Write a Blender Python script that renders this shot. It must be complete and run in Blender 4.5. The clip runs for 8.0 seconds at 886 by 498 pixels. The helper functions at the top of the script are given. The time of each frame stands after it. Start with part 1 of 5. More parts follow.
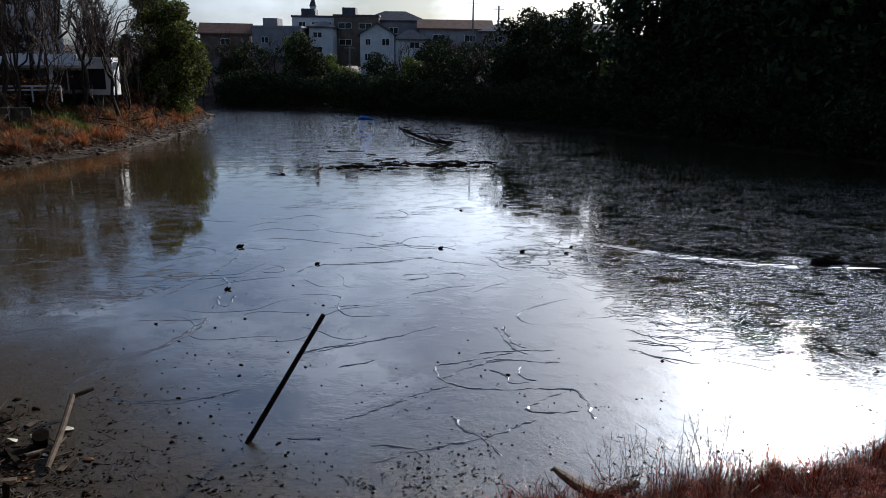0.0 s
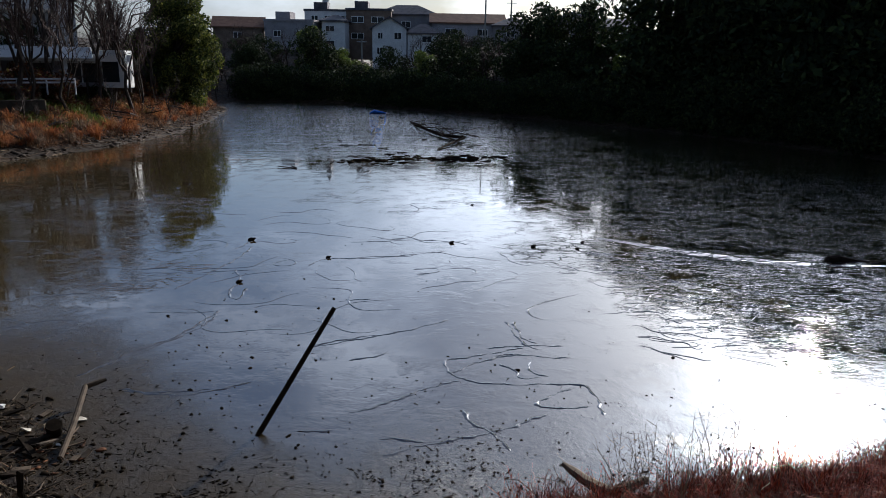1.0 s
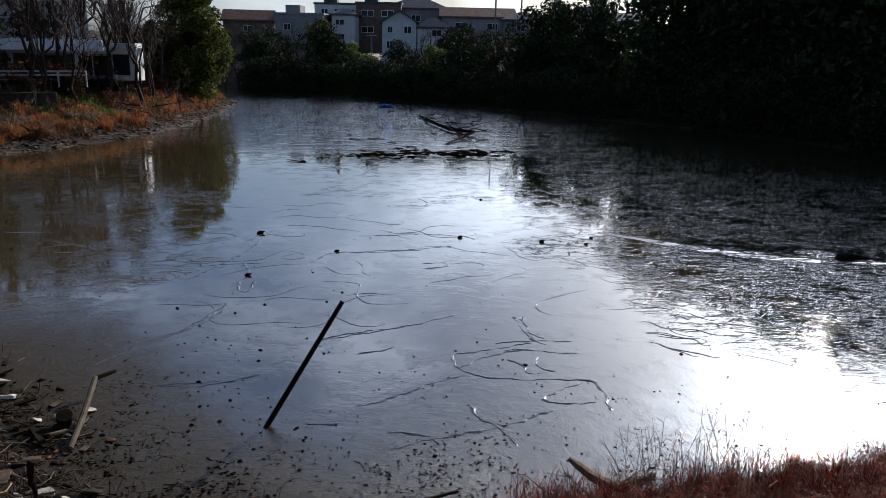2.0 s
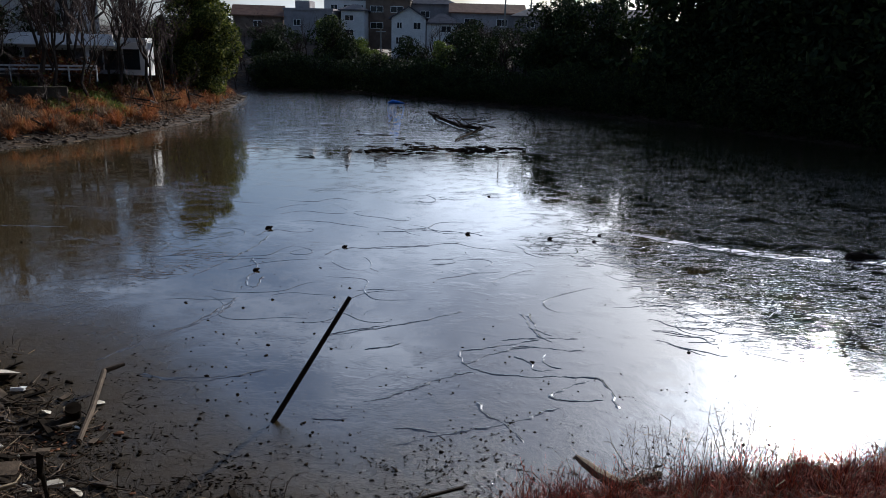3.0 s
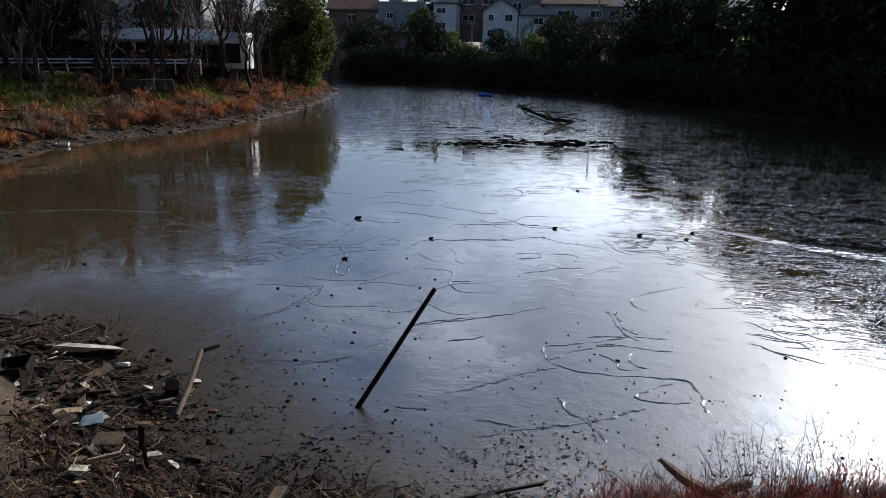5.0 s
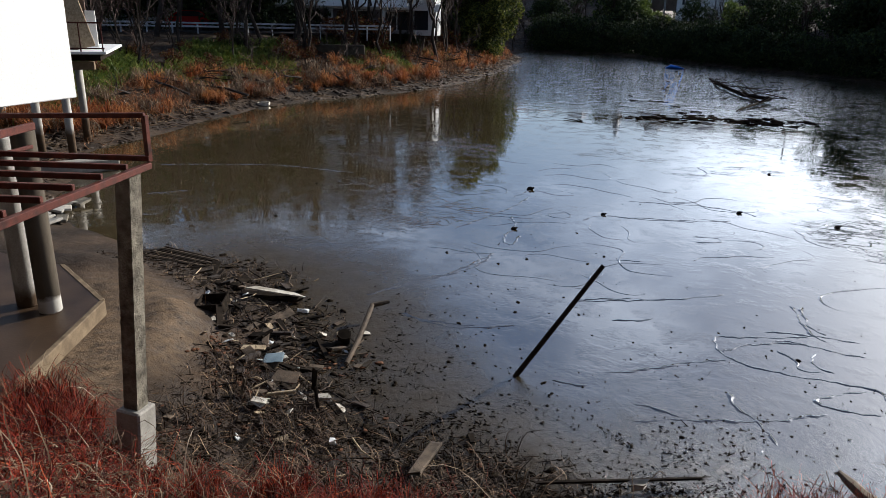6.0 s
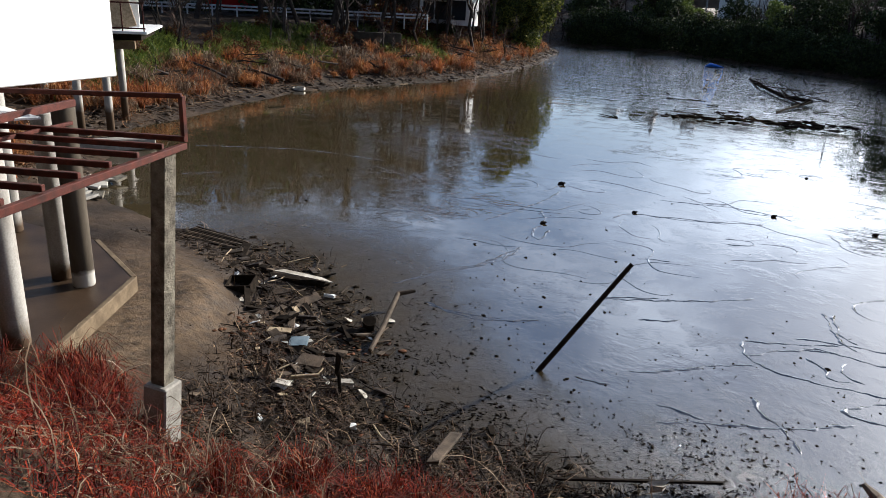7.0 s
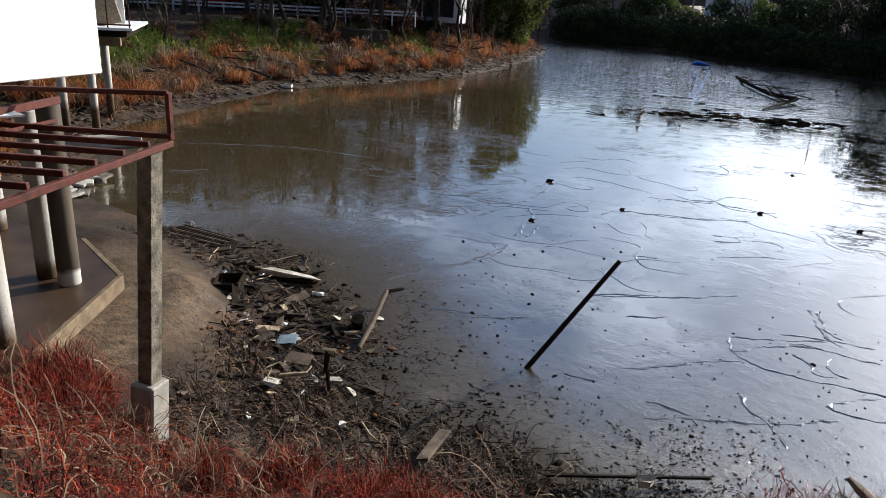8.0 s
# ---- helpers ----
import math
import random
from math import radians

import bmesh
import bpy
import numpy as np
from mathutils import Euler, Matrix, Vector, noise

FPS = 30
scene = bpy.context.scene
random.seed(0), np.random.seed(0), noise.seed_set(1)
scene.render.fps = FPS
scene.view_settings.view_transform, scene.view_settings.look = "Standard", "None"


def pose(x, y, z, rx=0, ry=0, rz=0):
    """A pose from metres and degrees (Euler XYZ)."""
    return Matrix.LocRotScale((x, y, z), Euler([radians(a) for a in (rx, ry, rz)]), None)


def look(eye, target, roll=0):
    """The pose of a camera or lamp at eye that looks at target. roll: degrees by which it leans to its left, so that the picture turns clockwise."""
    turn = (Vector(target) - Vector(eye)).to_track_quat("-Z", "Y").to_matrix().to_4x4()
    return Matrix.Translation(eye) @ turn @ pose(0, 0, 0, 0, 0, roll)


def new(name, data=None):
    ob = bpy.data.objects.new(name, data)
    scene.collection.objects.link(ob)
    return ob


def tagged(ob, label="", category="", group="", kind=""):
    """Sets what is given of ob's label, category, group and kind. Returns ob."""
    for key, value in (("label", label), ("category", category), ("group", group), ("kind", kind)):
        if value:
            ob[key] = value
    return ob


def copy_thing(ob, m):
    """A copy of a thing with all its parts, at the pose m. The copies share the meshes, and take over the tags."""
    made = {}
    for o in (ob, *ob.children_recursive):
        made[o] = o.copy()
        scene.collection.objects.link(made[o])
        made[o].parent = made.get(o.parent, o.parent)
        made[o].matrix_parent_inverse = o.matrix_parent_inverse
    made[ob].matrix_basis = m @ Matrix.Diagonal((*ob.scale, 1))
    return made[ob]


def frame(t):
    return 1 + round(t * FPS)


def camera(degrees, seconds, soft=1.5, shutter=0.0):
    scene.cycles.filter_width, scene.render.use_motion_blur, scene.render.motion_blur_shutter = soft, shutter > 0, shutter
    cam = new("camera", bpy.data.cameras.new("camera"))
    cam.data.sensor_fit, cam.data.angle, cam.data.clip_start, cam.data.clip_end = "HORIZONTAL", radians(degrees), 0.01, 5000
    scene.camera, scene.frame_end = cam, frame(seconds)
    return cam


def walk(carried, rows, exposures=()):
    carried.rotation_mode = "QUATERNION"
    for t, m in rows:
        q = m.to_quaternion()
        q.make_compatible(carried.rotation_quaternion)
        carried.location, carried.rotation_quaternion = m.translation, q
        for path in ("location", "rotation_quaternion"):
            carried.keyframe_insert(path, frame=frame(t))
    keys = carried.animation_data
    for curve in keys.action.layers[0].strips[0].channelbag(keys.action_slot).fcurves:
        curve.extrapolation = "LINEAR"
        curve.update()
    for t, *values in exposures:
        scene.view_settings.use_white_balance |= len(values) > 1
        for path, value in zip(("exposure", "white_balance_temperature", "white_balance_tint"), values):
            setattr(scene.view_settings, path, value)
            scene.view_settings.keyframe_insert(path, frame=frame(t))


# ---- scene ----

# ---- camera: it stands on the bank and pans to its left ----
EYE = Vector((0.0, 0.0, 5.8))
cam = camera(62.82, 8.0, soft=0.55)
ROWS = [
    (0.0, 0.002, -14.198, 0.799),
    (0.5, 0.416, -14.378, 1.000),
    (1.0, 0.870, -14.643, 1.007),
    (1.5, 1.231, -14.862, 1.075),
    (3.0, 2.172, -15.388, 1.499),
    (3.5, 2.598, -15.130, 1.486),
    (4.0, 3.170, -14.801, 1.473),
    (4.2, 3.325, -14.670, 1.462),
    (5.3, 13.749, -17.050, 1.152),
    (5.5, 17.253, -17.700, 1.290),
    (6.0, 23.026, -18.692, 1.395),
    (6.5, 25.575, -19.269, 2.375),
    (7.0, 25.314, -19.491, 3.088),
    (7.5, 24.697, -19.598, 3.328),
    (8.0, 24.342, -19.643, 3.254),
]
EXPOSURES = [(0.0, 0.52, 5500, 10), (4.2, 0.57, 5500, 10), (5.5, 0.78, 5560, 10), (6.0, 0.93, 5620, 9), (6.6, 1.12, 5650, 9), (8.0, 1.24, 5650, 9)]
walk(cam, [(t, Matrix.Translation(EYE) @ pose(0, 0, 0, 90 + pitch, 0, yaw) @ pose(0, 0, 0, 0, 0, roll)) for t, yaw, pitch, roll in ROWS], EXPOSURES)

# ---- light: low winter sun ahead and to the right, clear sky ----
SUN_AZ, SUN_EL = 27.5, 22.3
to_sun = Vector((math.sin(radians(SUN_AZ)) * math.cos(radians(SUN_EL)), math.cos(radians(SUN_AZ)) * math.cos(radians(SUN_EL)), math.sin(radians(SUN_EL))))
world = bpy.data.worlds.new("sky")
scene.world = world
world.use_nodes = True
wn = world.node_tree.nodes
sky = wn.new("ShaderNodeTexSky")
sky.sky_type, sky.sun_disc = "NISHITA", False
sky.air_density, sky.dust_density, sky.ozone_density = 1.0, 2.9, 3.6
sky.sun_elevation, sky.sun_rotation = radians(SUN_EL), radians(SUN_AZ)
# thin broken cloud all over the sky: paler and a little brighter than the blue
wl = world.node_tree.links
spot = wn.new("ShaderNodeTexCoord")
stretch = wn.new("ShaderNodeMapping")
stretch.inputs["Scale"].default_value = (1.0, 1.0, 2.2)
wl.new(spot.outputs["Generated"], stretch.inputs["Vector"])
cloud = wn.new("ShaderNodeTexNoise")
cloud.inputs["Scale"].default_value, cloud.inputs["Detail"].default_value, cloud.inputs["Roughness"].default_value = 3.2, 6.0, 0.55
wl.new(stretch.outputs[0], cloud.inputs["Vector"])
cover = wn.new("ShaderNodeValToRGB")
cover.color_ramp.elements[0].position, cover.color_ramp.elements[1].position = 0.46, 0.68
wl.new(cloud.outputs["Fac"], cover.inputs[0])
pale = wn.new("ShaderNodeHueSaturation")
pale.inputs["Saturation"].default_value, pale.inputs["Value"].default_value = 0.35, 2.0
wl.new(sky.outputs[0], pale.inputs["Color"])
both = wn.new("ShaderNodeMix")
both.data_type = "RGBA"
wl.new(cover.outputs[0], both.inputs[0])
wl.new(sky.outputs[0], both.inputs[6])
wl.new(pale.outputs[0], both.inputs[7])
wl.new(both.outputs[2], wn["Background"].inputs[0])
wn["Background"].inputs[1].default_value = 0.057
sun = new("sun", bpy.data.lights.new("sun", "SUN"))
sun.data.energy, sun.data.angle, sun.data.color = 4.6, radians(0.53), (1.0, 0.87, 0.70)
sun.matrix_world = look(to_sun * 50, (0, 0, 0))


# ---- material helpers ----
class Mat:
    """A node material with a principled shader and a few short cuts."""

    def __init__(self, name, rough=0.7, metal=0.0, ior=1.45, gloss=0.25):
        self.m = bpy.data.materials.new(name)
        self.m.use_nodes = True
        self.t = self.m.node_tree
        self.p = self.t.nodes["Principled BSDF"]
        self.p.inputs["Roughness"].default_value = rough
        self.p.inputs["Metallic"].default_value = metal
        self.p.inputs["IOR"].default_value = ior
        self.p.inputs["Specular IOR Level"].default_value = gloss
        self.where = self.node("ShaderNodeNewGeometry").outputs["Position"]
        self.high = None

    def node(self, kind, **values):
        n = self.t.nodes.new(kind)
        for k, v in values.items():
            n.inputs[k].default_value = v
        return n

    def link(self, a, b):
        self.t.links.new(a, b)

    def scaled(self, sx, sy, sz, rz=0.0):
        n = self.node("ShaderNodeMapping")
        n.inputs["Scale"].default_value = (sx, sy, sz)
        n.inputs["Rotation"].default_value = (0, 0, radians(rz))
        self.link(self.where, n.inputs["Vector"])
        return n.outputs[0]

    def noise(self, scale, detail=4.0, rough=0.55, vec=None, distort=0.0):
        n = self.node("ShaderNodeTexNoise", Scale=scale, Detail=detail, Roughness=rough, Distortion=distort)
        self.link(vec or self.where, n.inputs["Vector"])
        return n.outputs["Fac"]

    def ramp(self, fac, stops):
        n = self.node("ShaderNodeValToRGB")
        r = n.color_ramp
        while len(r.elements) < len(stops):
            r.elements.new(0.5)
        for e, (at, c) in zip(r.elements, stops):
            e.position = at
            e.color = (*c, 1) if not isinstance(c, float) else (c, c, c, 1)
        self.link(fac, n.inputs[0])
        return n.outputs[0]

    def mix(self, fac, a, b, mode="MIX"):
        n = self.node("ShaderNodeMix")
        n.data_type, n.blend_type = "RGBA", mode
        for socket, v in ((n.inputs[0], fac), (n.inputs[6], a), (n.inputs[7], b)):
            if isinstance(v, float):
                socket.default_value = v
            elif isinstance(v, tuple):
                socket.default_value = (*v, 1)
            else:
                self.link(v, socket)
        return n.outputs[2]

    def math(self, op, a, b=0.0):
        n = self.node("ShaderNodeMath")
        n.operation = op
        for socket, v in zip(n.inputs, (a, b)):
            if isinstance(v, (int, float)):
                socket.default_value = v
            else:
                self.link(v, socket)
        return n.outputs[0]

    def colour(self, v):
        if isinstance(v, tuple):
            self.p.inputs["Base Color"].default_value = (*v, 1)
        else:
            self.link(v, self.p.inputs["Base Color"])
        return self

    def rough(self, v):
        self.link(v, self.p.inputs["Roughness"])
        return self

    def bump(self, height, strength=0.5, distance=0.02):
        n = self.node("ShaderNodeBump", Strength=strength, Distance=distance)
        self.link(height, n.inputs["Height"])
        if self.high:
            self.link(self.high, n.inputs["Normal"])
        self.high = n.outputs[0]
        self.link(self.high, self.p.inputs["Normal"])
        return self

    def own(self):
        """A number of its own for each object."""
        return self.node("ShaderNodeObjectInfo").outputs["Random"]

    def island(self):
        return self.node("ShaderNodeNewGeometry").outputs["Random Per Island"]


def simple(name, lo, hi, scale=6.0, rough=0.75, bump=0.3, dist=0.01, metal=0.0, fine=60.0, spread=None, gloss=0.25):
    """Two tones by noise at two scales, with fine relief."""
    m = Mat(name, rough, metal, gloss=gloss)
    c = m.ramp(m.noise(scale), [(0.3, lo), (0.7, hi)])
    c = m.mix(0.5, c, m.ramp(m.noise(fine, 3), [(0.25, 0.45), (0.75, 1.0)]), "MULTIPLY")
    if spread == "own":
        c = m.mix(0.6, c, m.ramp(m.own(), [(0.0, 0.35), (1.0, 1.0)]), "MULTIPLY")
    if spread == "island":
        c = m.mix(0.7, c, m.ramp(m.island(), [(0.0, 0.3), (1.0, 1.0)]), "MULTIPLY")
    m.colour(c).bump(m.noise(fine, 4), bump, dist)
    return m.m


def foliage(name, stops, rough=0.55, thin=0.25, patches=None):
    """Leaves or blades, each of its own tone; patches: a second set of tones that takes over here and there."""
    m = Mat(name, rough)
    c = m.ramp(m.island(), stops)
    if patches:
        c = m.mix(m.ramp(m.noise(0.55, 3), [(0.45, 0.0), (0.58, 1.0)]), c, m.ramp(m.island(), patches))
    c = m.mix(0.5, c, m.ramp(m.noise(1.3, 2), [(0.3, 0.5), (0.7, 1.0)]), "MULTIPLY")
    m.colour(c)
    if thin:
        t = m.node("ShaderNodeBsdfTranslucent")
        m.link(c, t.inputs[0])
        s = m.node("ShaderNodeMixShader", Fac=thin)
        m.link(m.p.outputs[0], s.inputs[1])
        m.link(t.outputs[0], s.inputs[2])
        m.link(s.outputs[0], m.t.nodes["Material Output"].inputs[0])
    return m.m


# ---- mesh helpers ----
class Shape:
    """Collects vertices and faces of one mesh."""

    def __init__(self):
        self.v, self.f = [], []

    def add(self, verts, faces, m=None):
        n = len(self.v)
        self.v += [tuple(m @ Vector(p)) for p in verts] if m else [tuple(p) for p in verts]
        self.f += [tuple(n + i for i in f) for f in faces]
        return self

    def box(self, size, m=None, edge=0.0):
        """A box about its middle, with chamfered edges."""
        x, y, z = (s / 2 for s in size)
        e = min(edge, x * 0.9, y * 0.9, z * 0.9)
        if e <= 0:
            v = [(a * x, b * y, c * z) for a in (-1, 1) for b in (-1, 1) for c in (-1, 1)]
            f = [(0, 1, 3, 2), (4, 6, 7, 5), (0, 4, 5, 1), (2, 3, 7, 6), (0, 2, 6, 4), (1, 5, 7, 3)]
            return self.add(v, f, m)
        bm = bmesh.new()
        bmesh.ops.create_cube(bm, size=1.0)
        for q in bm.verts:
            q.co = Vector((q.co.x * 2 * x, q.co.y * 2 * y, q.co.z * 2 * z))
        bmesh.ops.bevel(bm, geom=bm.edges[:], offset=e, segments=1, affect="EDGES")
        bm.verts.index_update()
        self.add([q.co for q in bm.verts], [[q.index for q in f.verts] for f in bm.faces], m)
        bm.free()
        return self

    def tube(self, path, radii, sides=6, caps=True, flat=1.0):
        """A tapering tube along a path."""
        pts = [Vector(p) for p in path]
        n0 = len(self.v)
        side = None
        for i, p in enumerate(pts):
            d = (pts[min(i + 1, len(pts) - 1)] - pts[max(i - 1, 0)]).normalized()
            if side is None:
                side = d.cross(Vector((0.3, 0.2, 0.93) if abs(d.z) < 0.9 else (1, 0, 0))).normalized()
            side = (side - d * side.dot(d)).normalized()
            up = d.cross(side)
            for k in range(sides):
                a = 2 * math.pi * k / sides
                self.v.append(tuple(p + (side * math.cos(a) + up * math.sin(a) * flat) * radii[i]))
        for i in range(len(pts) - 1):
            for k in range(sides):
                a, b = n0 + i * sides + k, n0 + i * sides + (k + 1) % sides
                self.f.append((a, b, b + sides, a + sides))
        if caps:
            self.f.append(tuple(n0 + k for k in reversed(range(sides))))
            e = n0 + (len(pts) - 1) * sides
            self.f.append(tuple(e + k for k in range(sides)))
        return self

    def mesh(self, name, material, smooth=False):
        me = bpy.data.meshes.new(name)
        me.from_pydata(self.v, [], self.f)
        me.materials.append(material)
        if smooth:
            me.polygons.foreach_set("use_smooth", [True] * len(me.polygons))
        me.update()
        return me


def part(name, shape, material, parent=None, label="", smooth=False):
    """Links a shape as one mesh object, under a thing if one is given."""
    me = shape if isinstance(shape, bpy.types.Mesh) else shape.mesh(name, material, smooth)
    ob = new(name, me)
    if parent:
        ob.parent = parent
    if label:
        ob["label"] = label
    return ob


def thing(name, m, label, category, group="", kind=""):
    ob = new(name)
    ob.matrix_world = m
    return tagged(ob, label, category, group, kind)


def at(x, y, z=0.0, rz=0.0, rx=0.0, ry=0.0):
    return pose(x, y, z, rx, ry, rz)


def arrays(name, verts, faces, material, smooth=False):
    """A mesh object from numpy arrays of triangles or quads."""
    me = bpy.data.meshes.new(name)
    k = faces.shape[1]
    me.vertices.add(len(verts))
    me.vertices.foreach_set("co", np.asarray(verts, np.float32).ravel())
    me.loops.add(len(faces) * k)
    me.loops.foreach_set("vertex_index", np.asarray(faces, np.int32).ravel())
    me.polygons.add(len(faces))
    me.polygons.foreach_set("loop_start", np.arange(0, len(faces) * k, k, dtype=np.int32))
    if smooth:
        me.polygons.foreach_set("use_smooth", np.ones(len(faces), bool))
    me.materials.append(material)
    me.update(calc_edges=True)
    me.validate()
    return me


rng = np.random.default_rng(7)


# ---- materials ----
m = Mat("earth", 0.85)
c = m.ramp(m.noise(0.8, 6), [(0.3, (0.014, 0.009, 0.005)), (0.5, (0.034, 0.021, 0.011)), (0.72, (0.080, 0.051, 0.029))])
c = m.mix(0.7, c, m.ramp(m.noise(14, 5, 0.7), [(0.3, 0.3), (0.6, 1.0)]), "MULTIPLY")
sand = m.node("ShaderNodeAttribute")
sand.attribute_name = "sand"
c = m.mix(sand.outputs["Fac"], c, m.ramp(m.noise(5, 5, 0.65), [(0.3, (0.034, 0.022, 0.012)), (0.7, (0.155, 0.106, 0.062))]))
m.colour(c).rough(m.ramp(m.noise(2.5, 4), [(0.35, 0.6), (0.65, 0.95)]))
m.bump(m.noise(3.0, 5, 0.6), 0.6, 0.08).bump(m.noise(26, 5, 0.7), 0.7, 0.03)
EARTH = m.m

m = Mat("wet_mud", 0.06, ior=1.5, gloss=0.5)
c = m.ramp(m.noise(0.18, 5), [(0.35, (0.024, 0.018, 0.009)), (0.65, (0.046, 0.035, 0.017))])
place = m.node("ShaderNodeSeparateXYZ")
m.link(m.where, place.inputs[0])
silt = m.math("ADD", m.math("MULTIPLY", place.outputs["X"], -0.09), m.math("MULTIPLY", m.math("SUBTRACT", m.noise(0.25, 4), 0.5), 0.6))
c = m.mix(m.ramp(silt, [(0.35, 0.0), (1.2, 1.0)]), c, (0.062, 0.047, 0.023))
c = m.mix(0.4, c, m.ramp(m.noise(2.2, 5, 0.65), [(0.35, 0.45), (0.65, 1.0)]), "MULTIPLY")
dry = m.node("ShaderNodeAttribute")
dry.attribute_name = "drying"
dry = m.ramp(m.math("ADD", dry.outputs["Fac"], m.math("MULTIPLY", m.math("SUBTRACT", m.noise(1.4, 5, 0.65), 0.5), 0.45)), [(0.0, 0.0), (0.95, 1.0)])
m.link(m.math("SUBTRACT", 0.12, m.math("MULTIPLY", dry, 0.08)), m.p.inputs["Specular IOR Level"])
m.colour(m.mix(dry, c, m.mix(0.7, c, (0.028, 0.019, 0.010))))
wet = m.ramp(m.noise(0.3, 5, 0.6, distort=0.6), [(0.35, 0.025), (0.7, 0.07)])
m.rough(m.mix(dry, wet, m.ramp(m.noise(3.0, 4), [(0.3, 0.5), (0.7, 0.85)])))
m.p.inputs["Coat Weight"].default_value = 1.0
m.p.inputs["Coat IOR"].default_value = 2.5
m.link(m.math("SUBTRACT", 1.0, dry), m.p.inputs["Coat Weight"])
m.p.inputs["Coat Roughness"].default_value = 0.012
# faint swells, streaky far shallows and worm-like wrinkles of the mud skin
m.bump(m.noise(0.5, 3, 0.5, m.scaled(0.6, 1.4, 1, 8), 0.6), 0.04, 0.05)
axis = m.node("ShaderNodeSeparateXYZ")
m.link(m.where, axis.inputs[0])
far = m.ramp(m.math("MULTIPLY", m.math("SUBTRACT", axis.outputs["Y"], 42.0), 0.06), [(0.0, 0.0), (1.0, 1.0)])
lee = m.ramp(m.math("MULTIPLY", m.math("SUBTRACT", axis.outputs["X"], 1.0), 0.1), [(0.0, 1.0), (1.0, 0.12)])
far = m.math("MULTIPLY", far, lee)
m.bump(m.math("MULTIPLY", far, m.noise(0.9, 4, 0.6, m.scaled(0.4, 1.5, 1, 5), 0.8)), 1.0, 0.19)


def wrinkles(scale, turn, width, warp):
    n = m.noise(scale, 3, 0.55, m.scaled(0.55, 1.6, 1, turn), warp)
    return m.ramp(m.math("ABSOLUTE", m.math("SUBTRACT", n, 0.5)), [(0.0, 1.0), (width, 0.0)])


near = m.math("MULTIPLY", m.math("MAXIMUM", m.math("SUBTRACT", 17.0, axis.outputs["Y"]), 0.0), 0.030)
side = m.math("MULTIPLY", m.math("MINIMUM", m.math("MAXIMUM", m.math("SUBTRACT", axis.outputs["X"], 2.2), 0.0), 5.0), 0.06)
patch = m.ramp(m.math("ADD", m.math("SUBTRACT", m.noise(0.13, 3, 0.5), near), side), [(0.56, 0.0), (0.74, 1.0)])
patch = m.math("MULTIPLY", patch, m.ramp(m.math("MULTIPLY", m.math("SUBTRACT", axis.outputs["Y"], 24.0), 0.06), [(0.0, 1.0), (1.0, 0.22)]))
thin = m.ramp(m.noise(0.5, 3, 0.6), [(0.42, 0.0), (0.62, 1.0)])
m.bump(m.math("MULTIPLY", wrinkles(0.8, 10, 0.022, 1.8), patch), 1.0, 0.024)
m.bump(m.math("MULTIPLY", m.math("MULTIPLY", wrinkles(1.7, -7, 0.030, 2.2), patch), thin), 0.8, 0.009)
m.bump(m.noise(7.0, 3, 0.6, m.scaled(0.5, 1.6, 1, -8), 0.6), 0.06, 0.006)
m.bump(m.math("MULTIPLY", dry, m.noise(9.0, 6, 0.75)), 0.9, 0.04).bump(m.math("MULTIPLY", dry, m.noise(34.0, 4, 0.7)), 0.8, 0.014)
m.link(m.high, m.p.inputs["Coat Normal"])
WET = m.m

CONCRETE = simple("concrete", (0.20, 0.185, 0.16), (0.36, 0.34, 0.30), 3.0, 0.85, 0.5, 0.01, fine=45)
ROUGHCAST = simple("weathered_concrete", (0.06, 0.052, 0.04), (0.24, 0.215, 0.165), 7.0, 0.9, 0.9, 0.02, fine=38)
RUST = simple("rusty_steel", (0.032, 0.009, 0.006), (0.105, 0.024, 0.014), 9.0, 0.65, 0.4, 0.006, 0.2, 70)
WOOD = simple("grey_driftwood", (0.045, 0.033, 0.022), (0.18, 0.132, 0.09), 5.0, 0.85, 0.5, 0.01, fine=50, spread="own")
DARKWOOD = simple("wet_dark_wood", (0.010, 0.008, 0.006), (0.03, 0.023, 0.017), 6.0, 0.9, 0.5, 0.01, fine=50, gloss=0.03)
BARK = simple("bark", (0.018, 0.013, 0.010), (0.055, 0.042, 0.033), 4.0, 0.9, 0.6, 0.02, fine=25)
WHITE = simple("white_paint", (0.74, 0.74, 0.72), (0.82, 0.82, 0.80), 1.5, 0.5, 0.05, 0.002)
PLASTER = simple("pale_plaster", (0.60, 0.58, 0.57), (0.76, 0.75, 0.73), 0.8, 0.8, 0.1, 0.01, fine=8)
GREYWALL = simple("grey_render", (0.30, 0.28, 0.29), (0.44, 0.41, 0.42), 0.8, 0.85, 0.1, 0.01, fine=8, spread="own")
BROWNWALL = simple("brown_cladding", (0.12, 0.085, 0.065), (0.22, 0.16, 0.12), 0.8, 0.85, 0.1, 0.01, fine=8)
SLATE = simple("dark_roof_tiles", (0.05, 0.05, 0.06), (0.13, 0.12, 0.13), 1.2, 0.6, 0.3, 0.02, fine=6)
REDTILE = simple("brown_roof_tiles", (0.14, 0.07, 0.045), (0.24, 0.13, 0.08), 1.2, 0.7, 0.3, 0.02, fine=6)
ASPHALT = simple("asphalt", (0.035, 0.035, 0.037), (0.065, 0.063, 0.06), 2.0, 0.9, 0.4, 0.01, fine=40)
STEEL = simple("galvanised_steel", (0.45, 0.46, 0.48), (0.62, 0.63, 0.65), 3.0, 0.4, 0.05, 0.002, 0.8)
